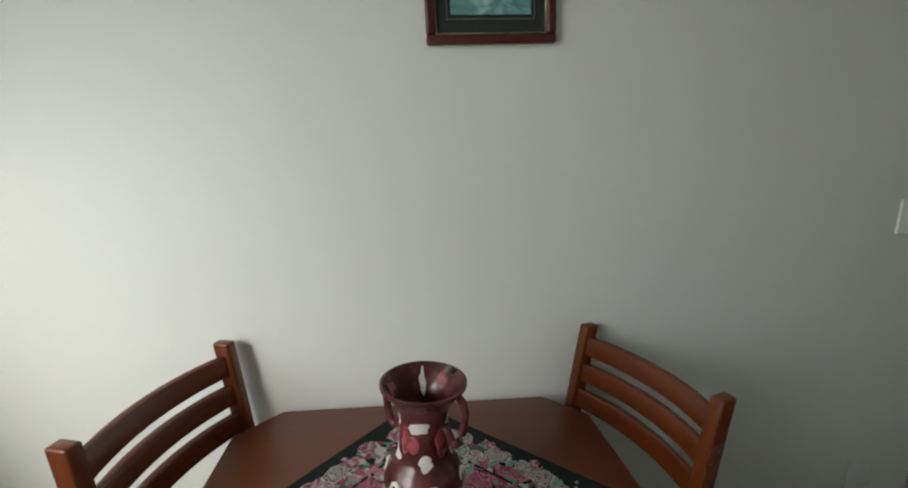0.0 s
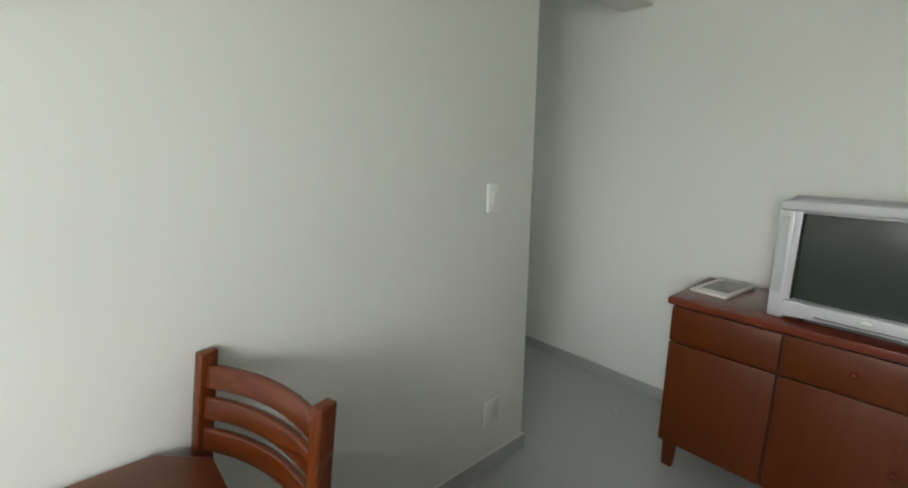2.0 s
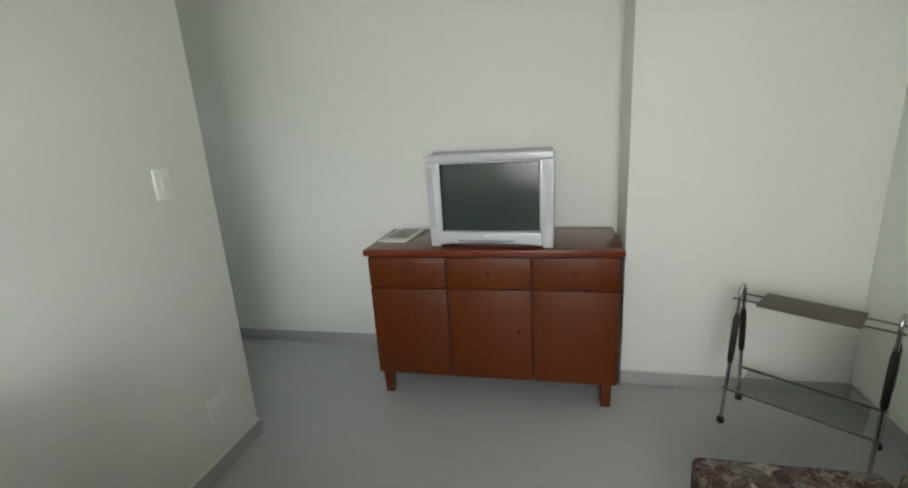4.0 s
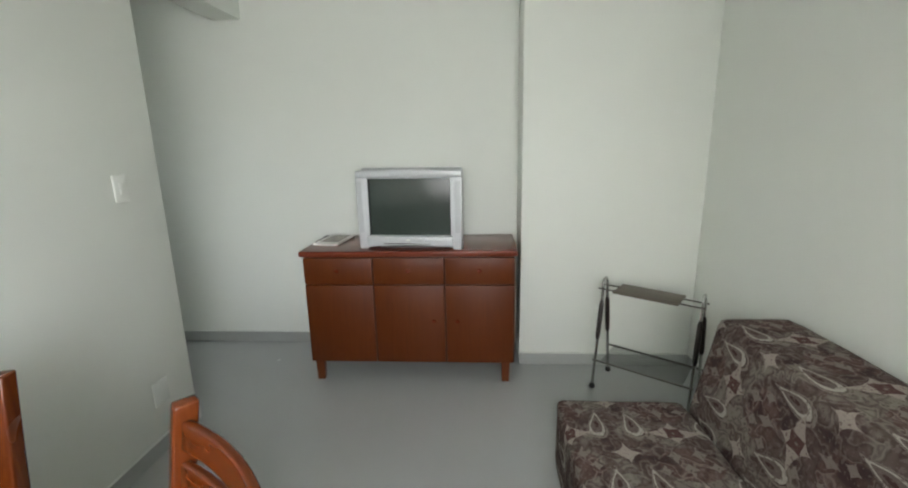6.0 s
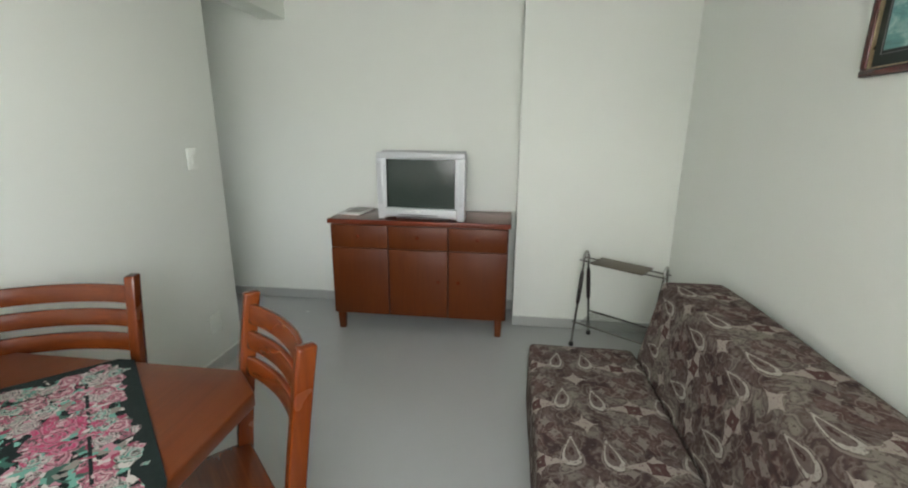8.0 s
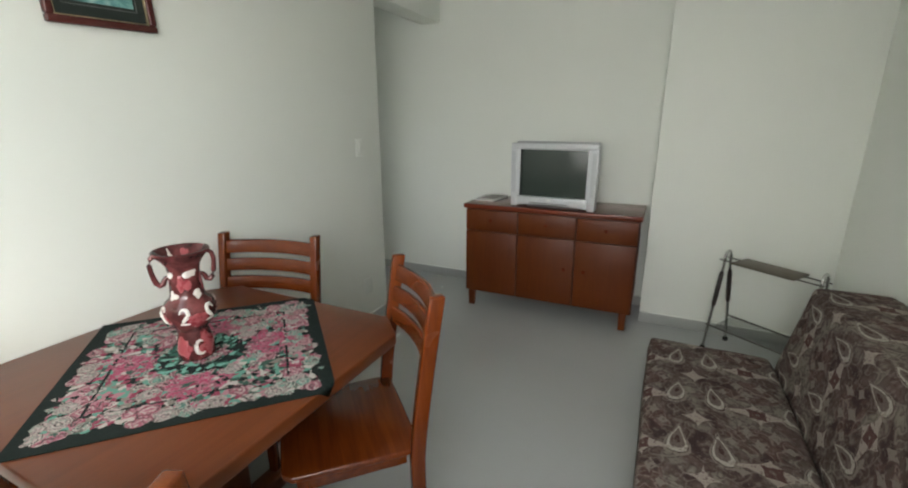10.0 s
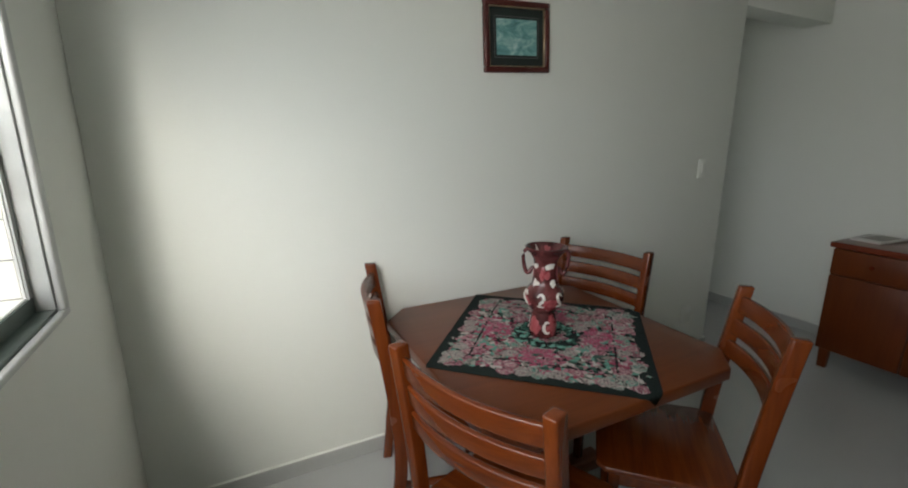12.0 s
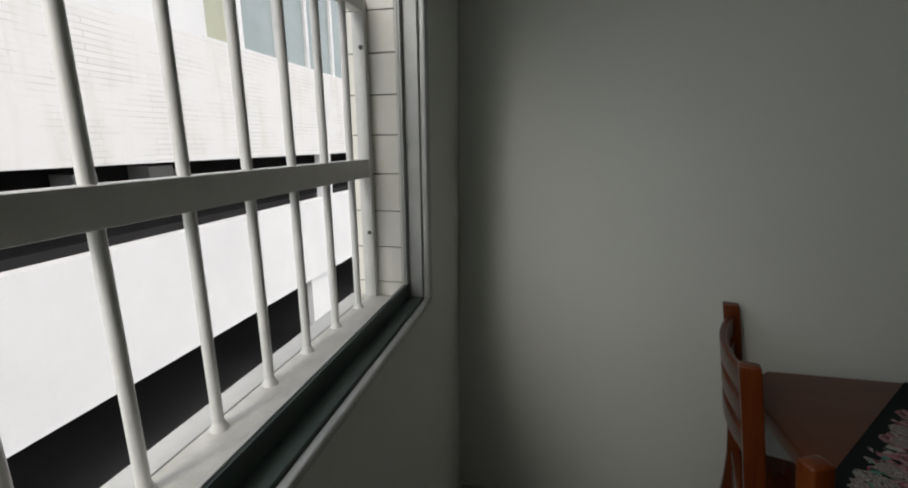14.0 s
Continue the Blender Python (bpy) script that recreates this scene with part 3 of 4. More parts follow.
bar_low = mesh_of("bar", tube([(0, 0, GZ0 - 0.001), (0, 0, 1.428)], 0.0085, 12), M_GRILLE)
bar_high = mesh_of("bar", tube([(0, 0, 1.468), (0, 0, GZ1 - 0.028)], 0.0085, 12), M_GRILLE)
weld = mesh_of("weld", lathe([(0.014, 0), (0.013, 0.005), (0.010, 0.010), (0.0088, 0.014)], 12), M_GRILLE)
for k in range(16):
    y = -0.594 - 0.1282 * k
    if y < WIN_S + 0.05:
        break
    for me in (bar_low, bar_high):
        b = new("bar", me)
        b.location, b.parent = (0, y, 0), grille
    w = new("weld", weld)
    w.location, w.parent = (0, y, GZ0 - 0.001), grille
bolt_me = mesh_of("bolt", lathe([(0.0055, 0), (0.0055, 0.003), (0.003, 0.005)], 10), M_TVBACK)
for z in (1.276, 1.74):
    b = new("bolt", bolt_me)
    b.matrix_basis, b.parent = pose(0.006, WIN_N - 0.032, z, 90), grille

# ---- pictures ----
def picture(m, w, h, label):
    """A framed painting that hangs on a wall; its back lies in the local xz plane and it faces -y."""
    ob = thing("framed_picture", m, label, "picture")
    f = 0.026
    def moulding(x0, x1, z0, z1):
        return soften(box((x0, -0.026, z0), (x1, 0, z1)), 0.006, 3)
    for x0, x1, z0, z1 in ((-w / 2, w / 2, -h / 2, -h / 2 + f), (-w / 2, w / 2, h / 2 - f, h / 2),
                           (-w / 2, -w / 2 + f, -h / 2 + f, h / 2 - f), (w / 2 - f, w / 2, -h / 2 + f, h / 2 - f)):
        part("frame_bar", moulding(x0, x1, z0, z1), M_MAROON, ob, "polished maroon wooden moulding")
    a, b, g = w / 2 - f, h / 2 - f, 0.004
    for x0, x1, z0, z1 in ((-a, a, -b, -b + g), (-a, a, b - g, b), (-a, -a + g, -b + g, b - g), (a - g, a, -b + g, b - g)):
        part("gilt_lip", box((x0, -0.02, z0), (x1, -0.004, z1), 0.0012, 1), M_GOLD, ob)
    part("mount", box((-a + g, -0.009, -b + g), (a - g, -0.003, b - g)), M_MAT, ob, "black card mount")
    pw, ph = w * 0.308, h * 0.25
    q = 0.012
    for x0, x1, z0, z1 in ((-pw - q, pw + q, -ph - q, -ph - q + 0.0025), (-pw - q, pw + q, ph + q - 0.0025, ph + q),
                           (-pw - q, -pw - q + 0.0025, -ph - q, ph + q), (pw + q - 0.0025, pw + q, -ph - q, ph + q)):
        part("mount_line", box((x0, -0.0105, z0), (x1, -0.009, z1)), M_TVBACK, ob)
    part("painted_sheet", box((-pw, -0.0115, -ph), (pw, -0.009, ph)), M_PAINT, ob, "blurred sea-green painting")
    return ob


picture(pose(-1.733, -0.001, 1.977, 0, -2.8, 0), 0.366, 0.312, "small sea-green painting in a dark maroon frame")
picture(pose(-1.03, SOUTH + 0.001, 1.828, 0, 0, 180), 0.366, 0.312, "small painting in a dark red wooden frame")

# ---- switch and socket ----
sw = thing("light_switch", pose(-0.256, 0, 1.32), "white plastic light switch on the wall", "light switch")
part("plate", box((-0.039, -0.009, -0.06), (0.039, 0, 0.06), 0.005, 3), M_PLATE, sw)
part("rocker", box((-0.012, -0.013, -0.026), (0.012, -0.009, 0.026), 0.002, 2), M_PLATE, sw)
so = thing("wall_socket", pose(-0.236, 0, 0.306), "white plastic wall socket low on the wall", "wall socket")
part("plate", box((-0.05, -0.005, -0.062), (0.05, 0, 0.062), 0.003, 3), M_SOCKET, so)
part("outlet", box((-0.022, -0.007, -0.014), (0.022, -0.005, 0.014), 0.001, 2), M_SOCKET, so)

# ---- table ----
TX0, TX1, TY0, TY1, TZ, CUT = -2.466, -1.424, -1.082, -0.036, 0.742, 0.112
table = thing("dining_table", pose((TX0 + TX1) / 2, (TY0 + TY1) / 2, 0), "brown varnished square table with cut corners", "table")
hx, hy = (TX1 - TX0) / 2, (TY1 - TY0) / 2


def cut_square(hx, hy, c):
    return [(-hx + c, -hy), (hx - c, -hy), (hx, -hy + c), (hx, hy - c), (hx - c, hy), (-hx + c, hy), (-hx, hy - c), (-hx, -hy + c)]


part("tabletop", prism(cut_square(hx, hy, CUT), TZ - 0.045, TZ, 0.006, 3), M_TABLE, table)
part("apron", prism(cut_square(hx - 0.11, hy - 0.11, 0.1), TZ - 0.10, TZ - 0.045, 0.003), M_TABLE, table)
part("column", soften(box((-0.075, -0.075, 0.07), (0.075, 0.075, TZ - 0.10)), 0.012, 3), M_TABLE, table)
part("foot", soften(box((-0.36, -0.04, 0), (0.36, 0.04, 0.07)), 0.012, 3), M_TABLE, table)
part("foot", soften(box((-0.04, -0.36, 0), (0.04, -0.0405, 0.068)), 0.012, 3), M_TABLE, table)
part("foot", soften(box((-0.04, 0.0405, 0), (0.04, 0.36, 0.068)), 0.012, 3), M_TABLE, table)


# ---- flowered cloth, laid cornerwise, its corners hanging over the edge ----
def make_cloth():
    turn, cx, cy = radians(47.0), -1.935, -0.578
    n, bm = 56, bmesh.new()
    grid = []
    for i in range(n + 1):
        row = []
        for j in range(n + 1):
            u, v = (2 * i / n - 1) * CLOTH_HALF, (2 * j / n - 1) * CLOTH_HALF
            x = cx + u * math.cos(turn) - v * math.sin(turn)
            y = cy + u * math.sin(turn) + v * math.cos(turn)
            px, py = min(max(x, TX0 - 0.006), TX1 + 0.006), max(y, TY0 - 0.006)
            over = math.hypot(x - px, y - py)
            u = (px - cx) * math.cos(turn) + (py - cy) * math.sin(turn)
            v = -(px - cx) * math.sin(turn) + (py - cy) * math.cos(turn)
            wave = 0.0012 * noise.noise(Vector((x * 9, y * 9, 0)))
            z = 0.0035 + wave - over
            row.append(bm.verts.new((u, v, z)))
        grid.append(row)
    for i in range(n):
        for j in range(n):
            bm.faces.new((grid[i][j], grid[i + 1][j], grid[i + 1][j + 1], grid[i][j + 1]))
    got = bmesh.ops.extrude_face_region(bm, geom=bm.faces[:])
    bmesh.ops.translate(bm, vec=(0, 0, -0.0022), verts=[e for e in got["geom"] if isinstance(e, bmesh.types.BMVert)])
    ob = part("tablecloth", bm, M_CLOTH)
    ob.matrix_basis = pose(cx, cy, TZ, 0, 0, 47.0)
    return tagged(ob, "black tablecloth printed with pink and white flowers", "tablecloth")


make_cloth()


# ---- vase ----
def make_vase():
    vase = thing("vase", pose(-1.950, -0.570, TZ + 0.0055, 0, 0, -35) @ Matrix.Diagonal((0.96, 0.96, 1.05, 1)), "dark red painted ceramic vase with ring handles", "vase")
    outer = [(0.050, 0.0), (0.056, 0.006), (0.057, 0.03), (0.054, 0.055), (0.049, 0.080), (0.046, 0.094), (0.052, 0.106), (0.068, 0.124),
             (0.079, 0.148), (0.080, 0.164), (0.071, 0.186), (0.054, 0.202), (0.050, 0.215), (0.047, 0.245), (0.046, 0.278), (0.050, 0.300),
             (0.062, 0.318), (0.080, 0.336), (0.084, 0.341), (0.084, 0.346)]
    inner = [(0.079, 0.347), (0.066, 0.331), (0.047, 0.308), (0.037, 0.280), (0.036, 0.235), (0.035, 0.16)]
    part("body", lathe(outer + inner, 48), M_VASE, vase)

    def radius(z):
        for (r0, z0), (r1, z1) in zip(outer, outer[1:]):
            if z0 <= z <= z1:
                return r0 + (r1 - r0) * (z - z0) / max(z1 - z0, 1e-6)
        return outer[-1][0]

    for side in (1, -1):
        bend = [(0.076, 0.334), (0.086, 0.326), (0.0905, 0.308), (0.089, 0.288), (0.085, 0.268), (0.080, 0.252), (0.072, 0.243), (0.062, 0.246), (0.058, 0.256), (0.052, 0.264), (0.043, 0.266)]
        part("handle", tube([(side * r, 0, z) for r, z in bend], [0.007, 0.0075, 0.0075, 0.0075, 0.008, 0.0085, 0.0085, 0.0085, 0.008, 0.007, 0.006], 12), M_VASE, vase, "hooked dark ceramic handle")

    def stroke(path, width):
        """A raised slip stroke on the surface; path holds (angle, height)."""
        pts = [((radius(z) + 0.0005) * math.cos(a), (radius(z) + 0.0005) * math.sin(a), z) for a, z in path]
        n = len(pts) - 1
        return tube(pts, [width * (0.35 + 0.65 * min(1.0, 3.0 * min(i, n - i) / n)) for i in range(n + 1)], 8)

    # broad cream scrolls round the belly, each beside its mirror image, and hooks round the foot
    for k in range(6):
        a0, flip = 2 * math.pi * k / 6 + 0.3, -1 if k % 2 else 1
        curl = [(a0 + flip * 0.16 * math.cos(radians(170 - 235 * q / 10)), 0.166 + 0.014 * math.sin(radians(170 - 235 * q / 10))) for q in range(11)]
        tail = [(a0 + flip * (0.02 - 0.17 * f), 0.150 - 0.016 * f) for f in (0.4, 1.0)] + [(a0 + flip * (-0.15 + 0.34 * f), 0.134 - 0.002 * f) for f in (0.3, 0.65, 1.0)]
        part("slip_scroll", stroke(curl + tail, 0.0062), M_MOTIF, vase, "cream painted scroll")
        if k % 2 == 0:
            c = [(a0 + 0.5 + 0.26 * math.cos(radians(50 + 260 * q / 10)), 0.045 + 0.021 * math.sin(radians(50 + 260 * q / 10))) for q in range(11)]
            part("slip_scroll", stroke(c, 0.0065), M_MOTIF, vase)

    def patch(at, a0, z0, wide, high, seed, lift):
        """A flat, irregular patch of slip that follows the wall; at(z) is its radius there."""
        bm, n, rings = bmesh.new(), 16, []
        for f, up in ((0.0, lift), (0.55, lift), (0.9, lift), (1.0, -lift * 0.4)):
            ring_of = []
            for q in range(n):
                w = 2 * math.pi * q / n
                k = f * (1.0 + 0.75 * noise.noise(Vector((math.cos(w) * 1.3, math.sin(w) * 1.3, seed))))
                z = z0 + high * k * math.sin(w)
                r = at(z) + up
                a = a0 + wide * k * math.cos(w) / max(abs(r), 0.01)
                ring_of.append(bm.verts.new((r * math.cos(a), r * math.sin(a), z)))
            rings.append(ring_of)
        for lo, hi in zip(rings, rings[1:]):
            for q in range(n):
                bm.faces.new((lo[q], hi[q], hi[(q + 1) % n], lo[(q + 1) % n]))
        bmesh.ops.remove_doubles(bm, verts=bm.verts[:], dist=1e-5)
        return bm

    def hollow(z):
        for (r0, z0), (r1, z1) in zip(inner, inner[1:]):
            if z1 <= z <= z0:
                return r1 + (r0 - r1) * (z - z1) / max(z0 - z1, 1e-6)
        return inner[0][0]

    for k in range(4):
        a0 = radians(-57 + 90 * k)
        part("slip_patch", patch(radius, a0 - 0.1, 0.277, 0.022, 0.010, k + 0.3, 0.0012), M_MOTIF, vase, "cream painted patch")
        part("slip_patch", patch(radius, a0 + 0.12, 0.214, 0.016, 0.012, k + 5.7, 0.0012), M_MOTIF, vase, "cream painted patch")
        part("painted_petal", patch(radius, a0 - 0.75, 0.246, 0.020, 0.026, k + 9.1, 0.0010), M_ROSE, vase, "rose red painted petal")
        part("painted_petal", patch(radius, a0 - 0.3, 0.142, 0.032, 0.026, k + 12.1, 0.0010), M_ROSE, vase, "rose red painted petal")
        part("painted_petal", patch(radius, a0 + 0.2, 0.050, 0.034, 0.034, k + 15.1, 0.0010), M_ROSE, vase, "rose red painted petal")
    for k in range(3):
        a0 = radians(125 + 118 * k)
        part("rim_stripe", patch(hollow, a0, 0.316, 0.0065, 0.020, k * 0.2 + 2.2, -0.0012), M_MOTIF, vase, "cream painted stripe inside the rim")
        part("rim_petal", patch(hollow, a0 - 0.75, 0.326, 0.016, 0.010, k + 3.2, -0.0012), M_ROSE, vase, "rose red petal inside the rim")
    return vase


make_vase()


# ---- chairs ----
CHAIR_W, CHAIR_H = 0.478, 0.984


def make_chair():
    """Origin on the floor under the middle of the back's top; the seat lies towards +y."""
    ch = thing("dining_chair", Matrix.Identity(4), "red-brown varnished wooden chair with three curved slats", "chair", "chairs round the table")

    def back_y(z):
        # the post: upright below the seat, curved back above it
        return 0.075 if z < 0.42 else 0.075 - 0.075 * ((z - 0.42) / (CHAIR_H - 0.42)) ** 1.25

    for s in (-1, 1):
        secs = []
        for k in range(15):
            z = CHAIR_H * k / 14
            y = back_y(z) - 0.035 * max(0, 0.3 - z) / 0.3
            secs.append(((s * (CHAIR_W / 2 - 0.006), y, z), (0.0175, 0, 0), (0, 0.024 if z > 0.2 else 0.021, 0)))
        part("back_post", soften(sweep(secs), 0.006, 3, 0.8), M_CHAIR_Z, ch)
    for z0, z1 in ((0.885, 0.948), (0.800, 0.860), (0.712, 0.774)):
        n = 12
        bm = bmesh.new()
        rows = []
        for k in range(n + 1):
            f = 2 * k / n - 1
            x = f * (CHAIR_W / 2 - 0.02)
            bow = -0.040 * (1 - f * f)
            row = []
            for z in (z0, z1):
                y = back_y(z) + bow
                row += [bm.verts.new((x, y - 0.010, z)), bm.verts.new((x, y + 0.010, z))]
            rows.append(row)
        for a, b in zip(rows, rows[1:]):
            bm.faces.new((a[0], b[0], b[2], a[2]))
            bm.faces.new((a[1], a[3], b[3], b[1]))
            bm.faces.new((a[2], b[2], b[3], a[3]))
            bm.faces.new((a[0], a[1], b[1], b[0]))
        bm.faces.new(rows[0][:2] + [rows[0][3], rows[0][2]])
        bm.faces.new([rows[-1][0], rows[-1][2], rows[-1][3], rows[-1][1]])
        part("slat", soften(bm, 0.006, 3, 1.0), M_CHAIR_X, ch)
    hw, fw, y0, y1 = CHAIR_W / 2 - 0.028, CHAIR_W / 2 - 0.035, 0.058, 0.495
    part("seat", prism([(-hw, y0), (hw, y0), (hw + 0.025, y0 + 0.05), (fw + 0.02, y1 - 0.03), (fw - 0.01, y1), (-fw + 0.01, y1), (-fw - 0.02, y1 - 0.03), (-hw - 0.025, y0 + 0.05)], 0.437, 0.460, 0.007, 3), M_CHAIR_X, ch)
    for s in (-1, 1):
        secs = [((s * (fw - 0.02), 0.435, z), (0.017 + 0.004 * z, 0, 0), (0, 0.017 + 0.004 * z, 0)) for z in (0.0, 0.15, 0.30, 0.437)]
        part("front_leg", soften(sweep(secs), 0.006, 2, 0.8), M_CHAIR_Z, ch)
        part("side_apron", soften(box((s * (fw - 0.02) - 0.009, 0.10, 0.375), (s * (fw - 0.02) + 0.009, 0.418, 0.437)), 0.003), M_CHAIR_X, ch)
        part("side_stretcher", soften(box((s * (fw - 0.02) - 0.009, 0.085, 0.17), (s * (fw - 0.02) + 0.009, 0.418, 0.20)), 0.004), M_CHAIR_X, ch)
    part("front_apron", soften(box((-fw + 0.04, 0.426, 0.375), (fw - 0.04, 0.444, 0.437)), 0.003), M_CHAIR_X, ch)
    part("back_apron", soften(box((-fw + 0.02, 0.066, 0.375), (fw - 0.02, 0.084, 0.437)), 0.003), M_CHAIR_X, ch)
    return ch


def chair_pose(a, b):
    """The pose of a chair whose back's top corners stand over a and b (left and right as one sits)."""
    dx, dy = b[0] - a[0], b[1] - a[1]
    return pose((a[0] + b[0]) / 2, (a[1] + b[1]) / 2, 0, 0, 0, math.degrees(math.atan2(dy, dx)))


first = make_chair()
CHAIRS = (((-1.262, -0.480), (-1.388, -0.030)), ((-1.682, -1.331), (-1.350, -0.985)),
          ((-2.500, -0.045), (-2.624, -0.512)), ((-2.660, -0.850), (-2.483, -1.292)))
first.matrix_basis = chair_pose(*CHAIRS[0])
for a, b in CHAIRS[1:]:
    copy_thing(first, chair_pose(a, b))


# ---- sideboard ----
def make_sideboard():
    """Origin on the floor at its north front corner; x runs into the wall, y to the north."""
    x0, y0, L, D, H = 0.425, -0.486, 1.334, 0.50, 0.86
    sb = thing("sideboard", pose(x0, y0, 0), "red-brown wooden sideboard with three drawers over three doors", "sideboard")
    part("top", soften(box((-0.003, -L, H - 0.034), (D, 0, H)), 0.006, 3), M_SIDE_TOP, sb, "darker polished top")
    part("carcass", box((0.024, -L + 0.022, 0.13), (D - 0.01, -0.022, H - 0.034), 0.002), M_SIDE, sb)
    cols = (0.0185, 0.452, 0.893, L - 0.0185)
    for i, (a, b) in enumerate(zip(cols, cols[1:])):
        dr = part("drawer_front", soften(box((0.0, -b + 0.005, 0.655), (0.022, -a - 0.005, 0.818)), 0.004, 2), M_SIDE, sb)
        mid = -(a + b) / 2
        kn = part("knob", lathe([(0.006, 0), (0.006, 0.010), (0.012, 0.014), (0.013, 0.020), (0.008, 0.025)], 16), M_SIDE_TOP, dr, "small turned wooden knob")
        kn.matrix_basis = pose(0.0, mid, 0.742, 0, -90, 0)
        do = part("door", soften(box((0.0, -b + 0.005, 0.134), (0.022, -a - 0.005, 0.645)), 0.004, 2), M_SIDE, sb)
        if i:
            ky = -b + 0.07 if i == 1 else -a - 0.075
            kn = part("knob", lathe([(0.006, 0), (0.006, 0.010), (0.012, 0.014), (0.013, 0.020), (0.008, 0.025)], 16), M_SIDE_TOP, do)
            kn.matrix_basis = pose(0.0, ky, 0.42, 0, -90, 0)
        part("joint", box((0.012, -b - 0.004, 0.134), (0.0238, -b + 0.004, 0.818)), M_GAP, sb)
    for lx in (0.012, D - 0.065):
        for ly in (-0.045, -L + 0.095):
            secs = [((lx + 0.02, ly - 0.025, z), (0.021 + 0.03 * z, 0, 0), (0, 0.023 + 0.03 * z, 0)) for z in (0.0, 0.065, 0.13)]
            part("leg", soften(sweep(secs), 0.004, 2, 0.8), M_SIDE, sb)
    return sb


make_sideboard()


# ---- television with picture tube ----
def make_tv():
    """Origin on the sideboard under the middle of its front; it faces -x."""
    yaw = 4.0
    tv = thing("television", pose(0.487, -1.170, 0.8605, 0, 0, -yaw), "silver picture-tube television, switched off", "television")
    w, h, off = 0.323, 0.474, 0.002
    # front shell: four bars round the tube, the lower one arched like a skirt
    part("bezel_top", soften(sweep([((0.036, off + y, h - 0.0185 + lift), (0.042, 0, 0), (0, 0, 0.0185 + lift)) for y, lift in ((-w + 0.002, 0.0), (-w * 0.5, 0.0015), (0, 0.002), (w * 0.5, 0.0015), (w - 0.002, 0.0))]), 0.006, 3), M_SILVER, tv)
    for s in (-1, 1):
        y = off + s * (w - 0.026)
        panel = part("speaker_panel", soften(sweep([((0.042, y - s * 0.006, 0.0), (0.045, 0, 0), (0, 0.026, 0)), ((0.036, y - s * 0.004, 0.1), (0.045, 0, 0), (0, 0.0255, 0)), ((0.037, y, h - 0.0375), (0.045, 0, 0), (0, 0.0255, 0))]), 0.004, 2), M_SILVER, tv)
        part("speaker_mesh", soften(sweep([((-0.0085, y - s * 0.001, 0.105), (0.003, 0, 0), (0, 0.015, 0)), ((-0.0072, y + s * 0.003, h - 0.06), (0.003, 0, 0), (0, 0.015, 0))]), 0.001, 1), M_SILVER_DK, panel, "grey perforated speaker cloth")
    part("chin", soften(sweep([((0.03, off + y, 0.044 + 0.012 * (1 - (y / w) ** 2)), (0.045 + 0.012 * (1 - (y / w) ** 2), 0, 0), (0, 0, 0.038 - 0.010 * (1 - (y / w) ** 2))) for y in (-w + 0.057, -w * 0.6, -w * 0.3, 0, w * 0.3, w * 0.6, w - 0.057)]), 0.008, 3), M_SILVER, tv)
    for s in (-1, 1):
        y = 0.5 * (s * 0.2515 + off + s * (w - 0.0515))
        hw = abs(off + s * (w - 0.0515) - s * 0.2515) / 2 + 0.001
        part("inner_rim", soften(box((-0.007, y - hw, 0.083), (0.05, y + hw, 0.4365)), 0.003, 2), M_SILVER, tv)
        part("screen_gasket", box((-0.003, s * 0.2490 - 0.0025, 0.083), (0.04, s * 0.2490 + 0.0025, 0.4285)), M_BLACK, tv)
    part("inner_rim", soften(box((-0.004, -0.2512, 0.4285), (0.05, 0.2512, 0.4365)), 0.003, 2), M_SILVER_DK, tv)
    # tube face, slightly bulged
    n, bm = 14, bmesh.new()
    grid = []
    for i in range(n + 1):
        row = []
        for j in range(n + 1):
            a, b = 2 * i / n - 1, 2 * j / n - 1
            row.append(bm.verts.new((0.012 + 0.010 * (a * a + b * b) - 0.008, a * 0.2515, 0.2545 + b * 0.1745)))
        grid.append(row)
    for i in range(n):
        for j in range(n):
            bm.faces.new((grid[i][j], grid[i + 1][j], grid[i + 1][j + 1], grid[i][j + 1]))
    got = bmesh.ops.extrude_face_region(bm, geom=bm.faces[:])
    bmesh.ops.translate(bm, vec=(0.03, 0, 0), verts=[e for e in got["geom"] if isinstance(e, bmesh.types.BMVert)])
    part("screen", bm, M_SCREEN, tv, "dark glossy curved picture tube")
    part("tube_housing", soften(sweep([((0.06, off, 0.246), (0, w - 0.008, 0), (0, 0, 0.228)), ((0.10, off, 0.252), (0, w - 0.010, 0), (0, 0, 0.235)), ((0.20, off, 0.250), (0, w - 0.035, 0), (0, 0, 0.232)), ((0.29, off, 0.215), (0, 0.20, 0), (0, 0, 0.15)), ((0.40, off, 0.20), (0, 0.15, 0), (0, 0, 0.12))]), 0.010, 2), M_SILVER_DK, tv, "tapering grey back housing")
    part("foot_block", box((0.03, -0.2, 0.0), (0.36, 0.2, 0.045), 0.004), M_TVBACK, tv)
    part("control_strip", box((-0.030, -0.13, 0.036), (-0.022, 0.16, 0.041), 0.001, 1), M_TVBACK, tv, "thin dark seam of the control flap")
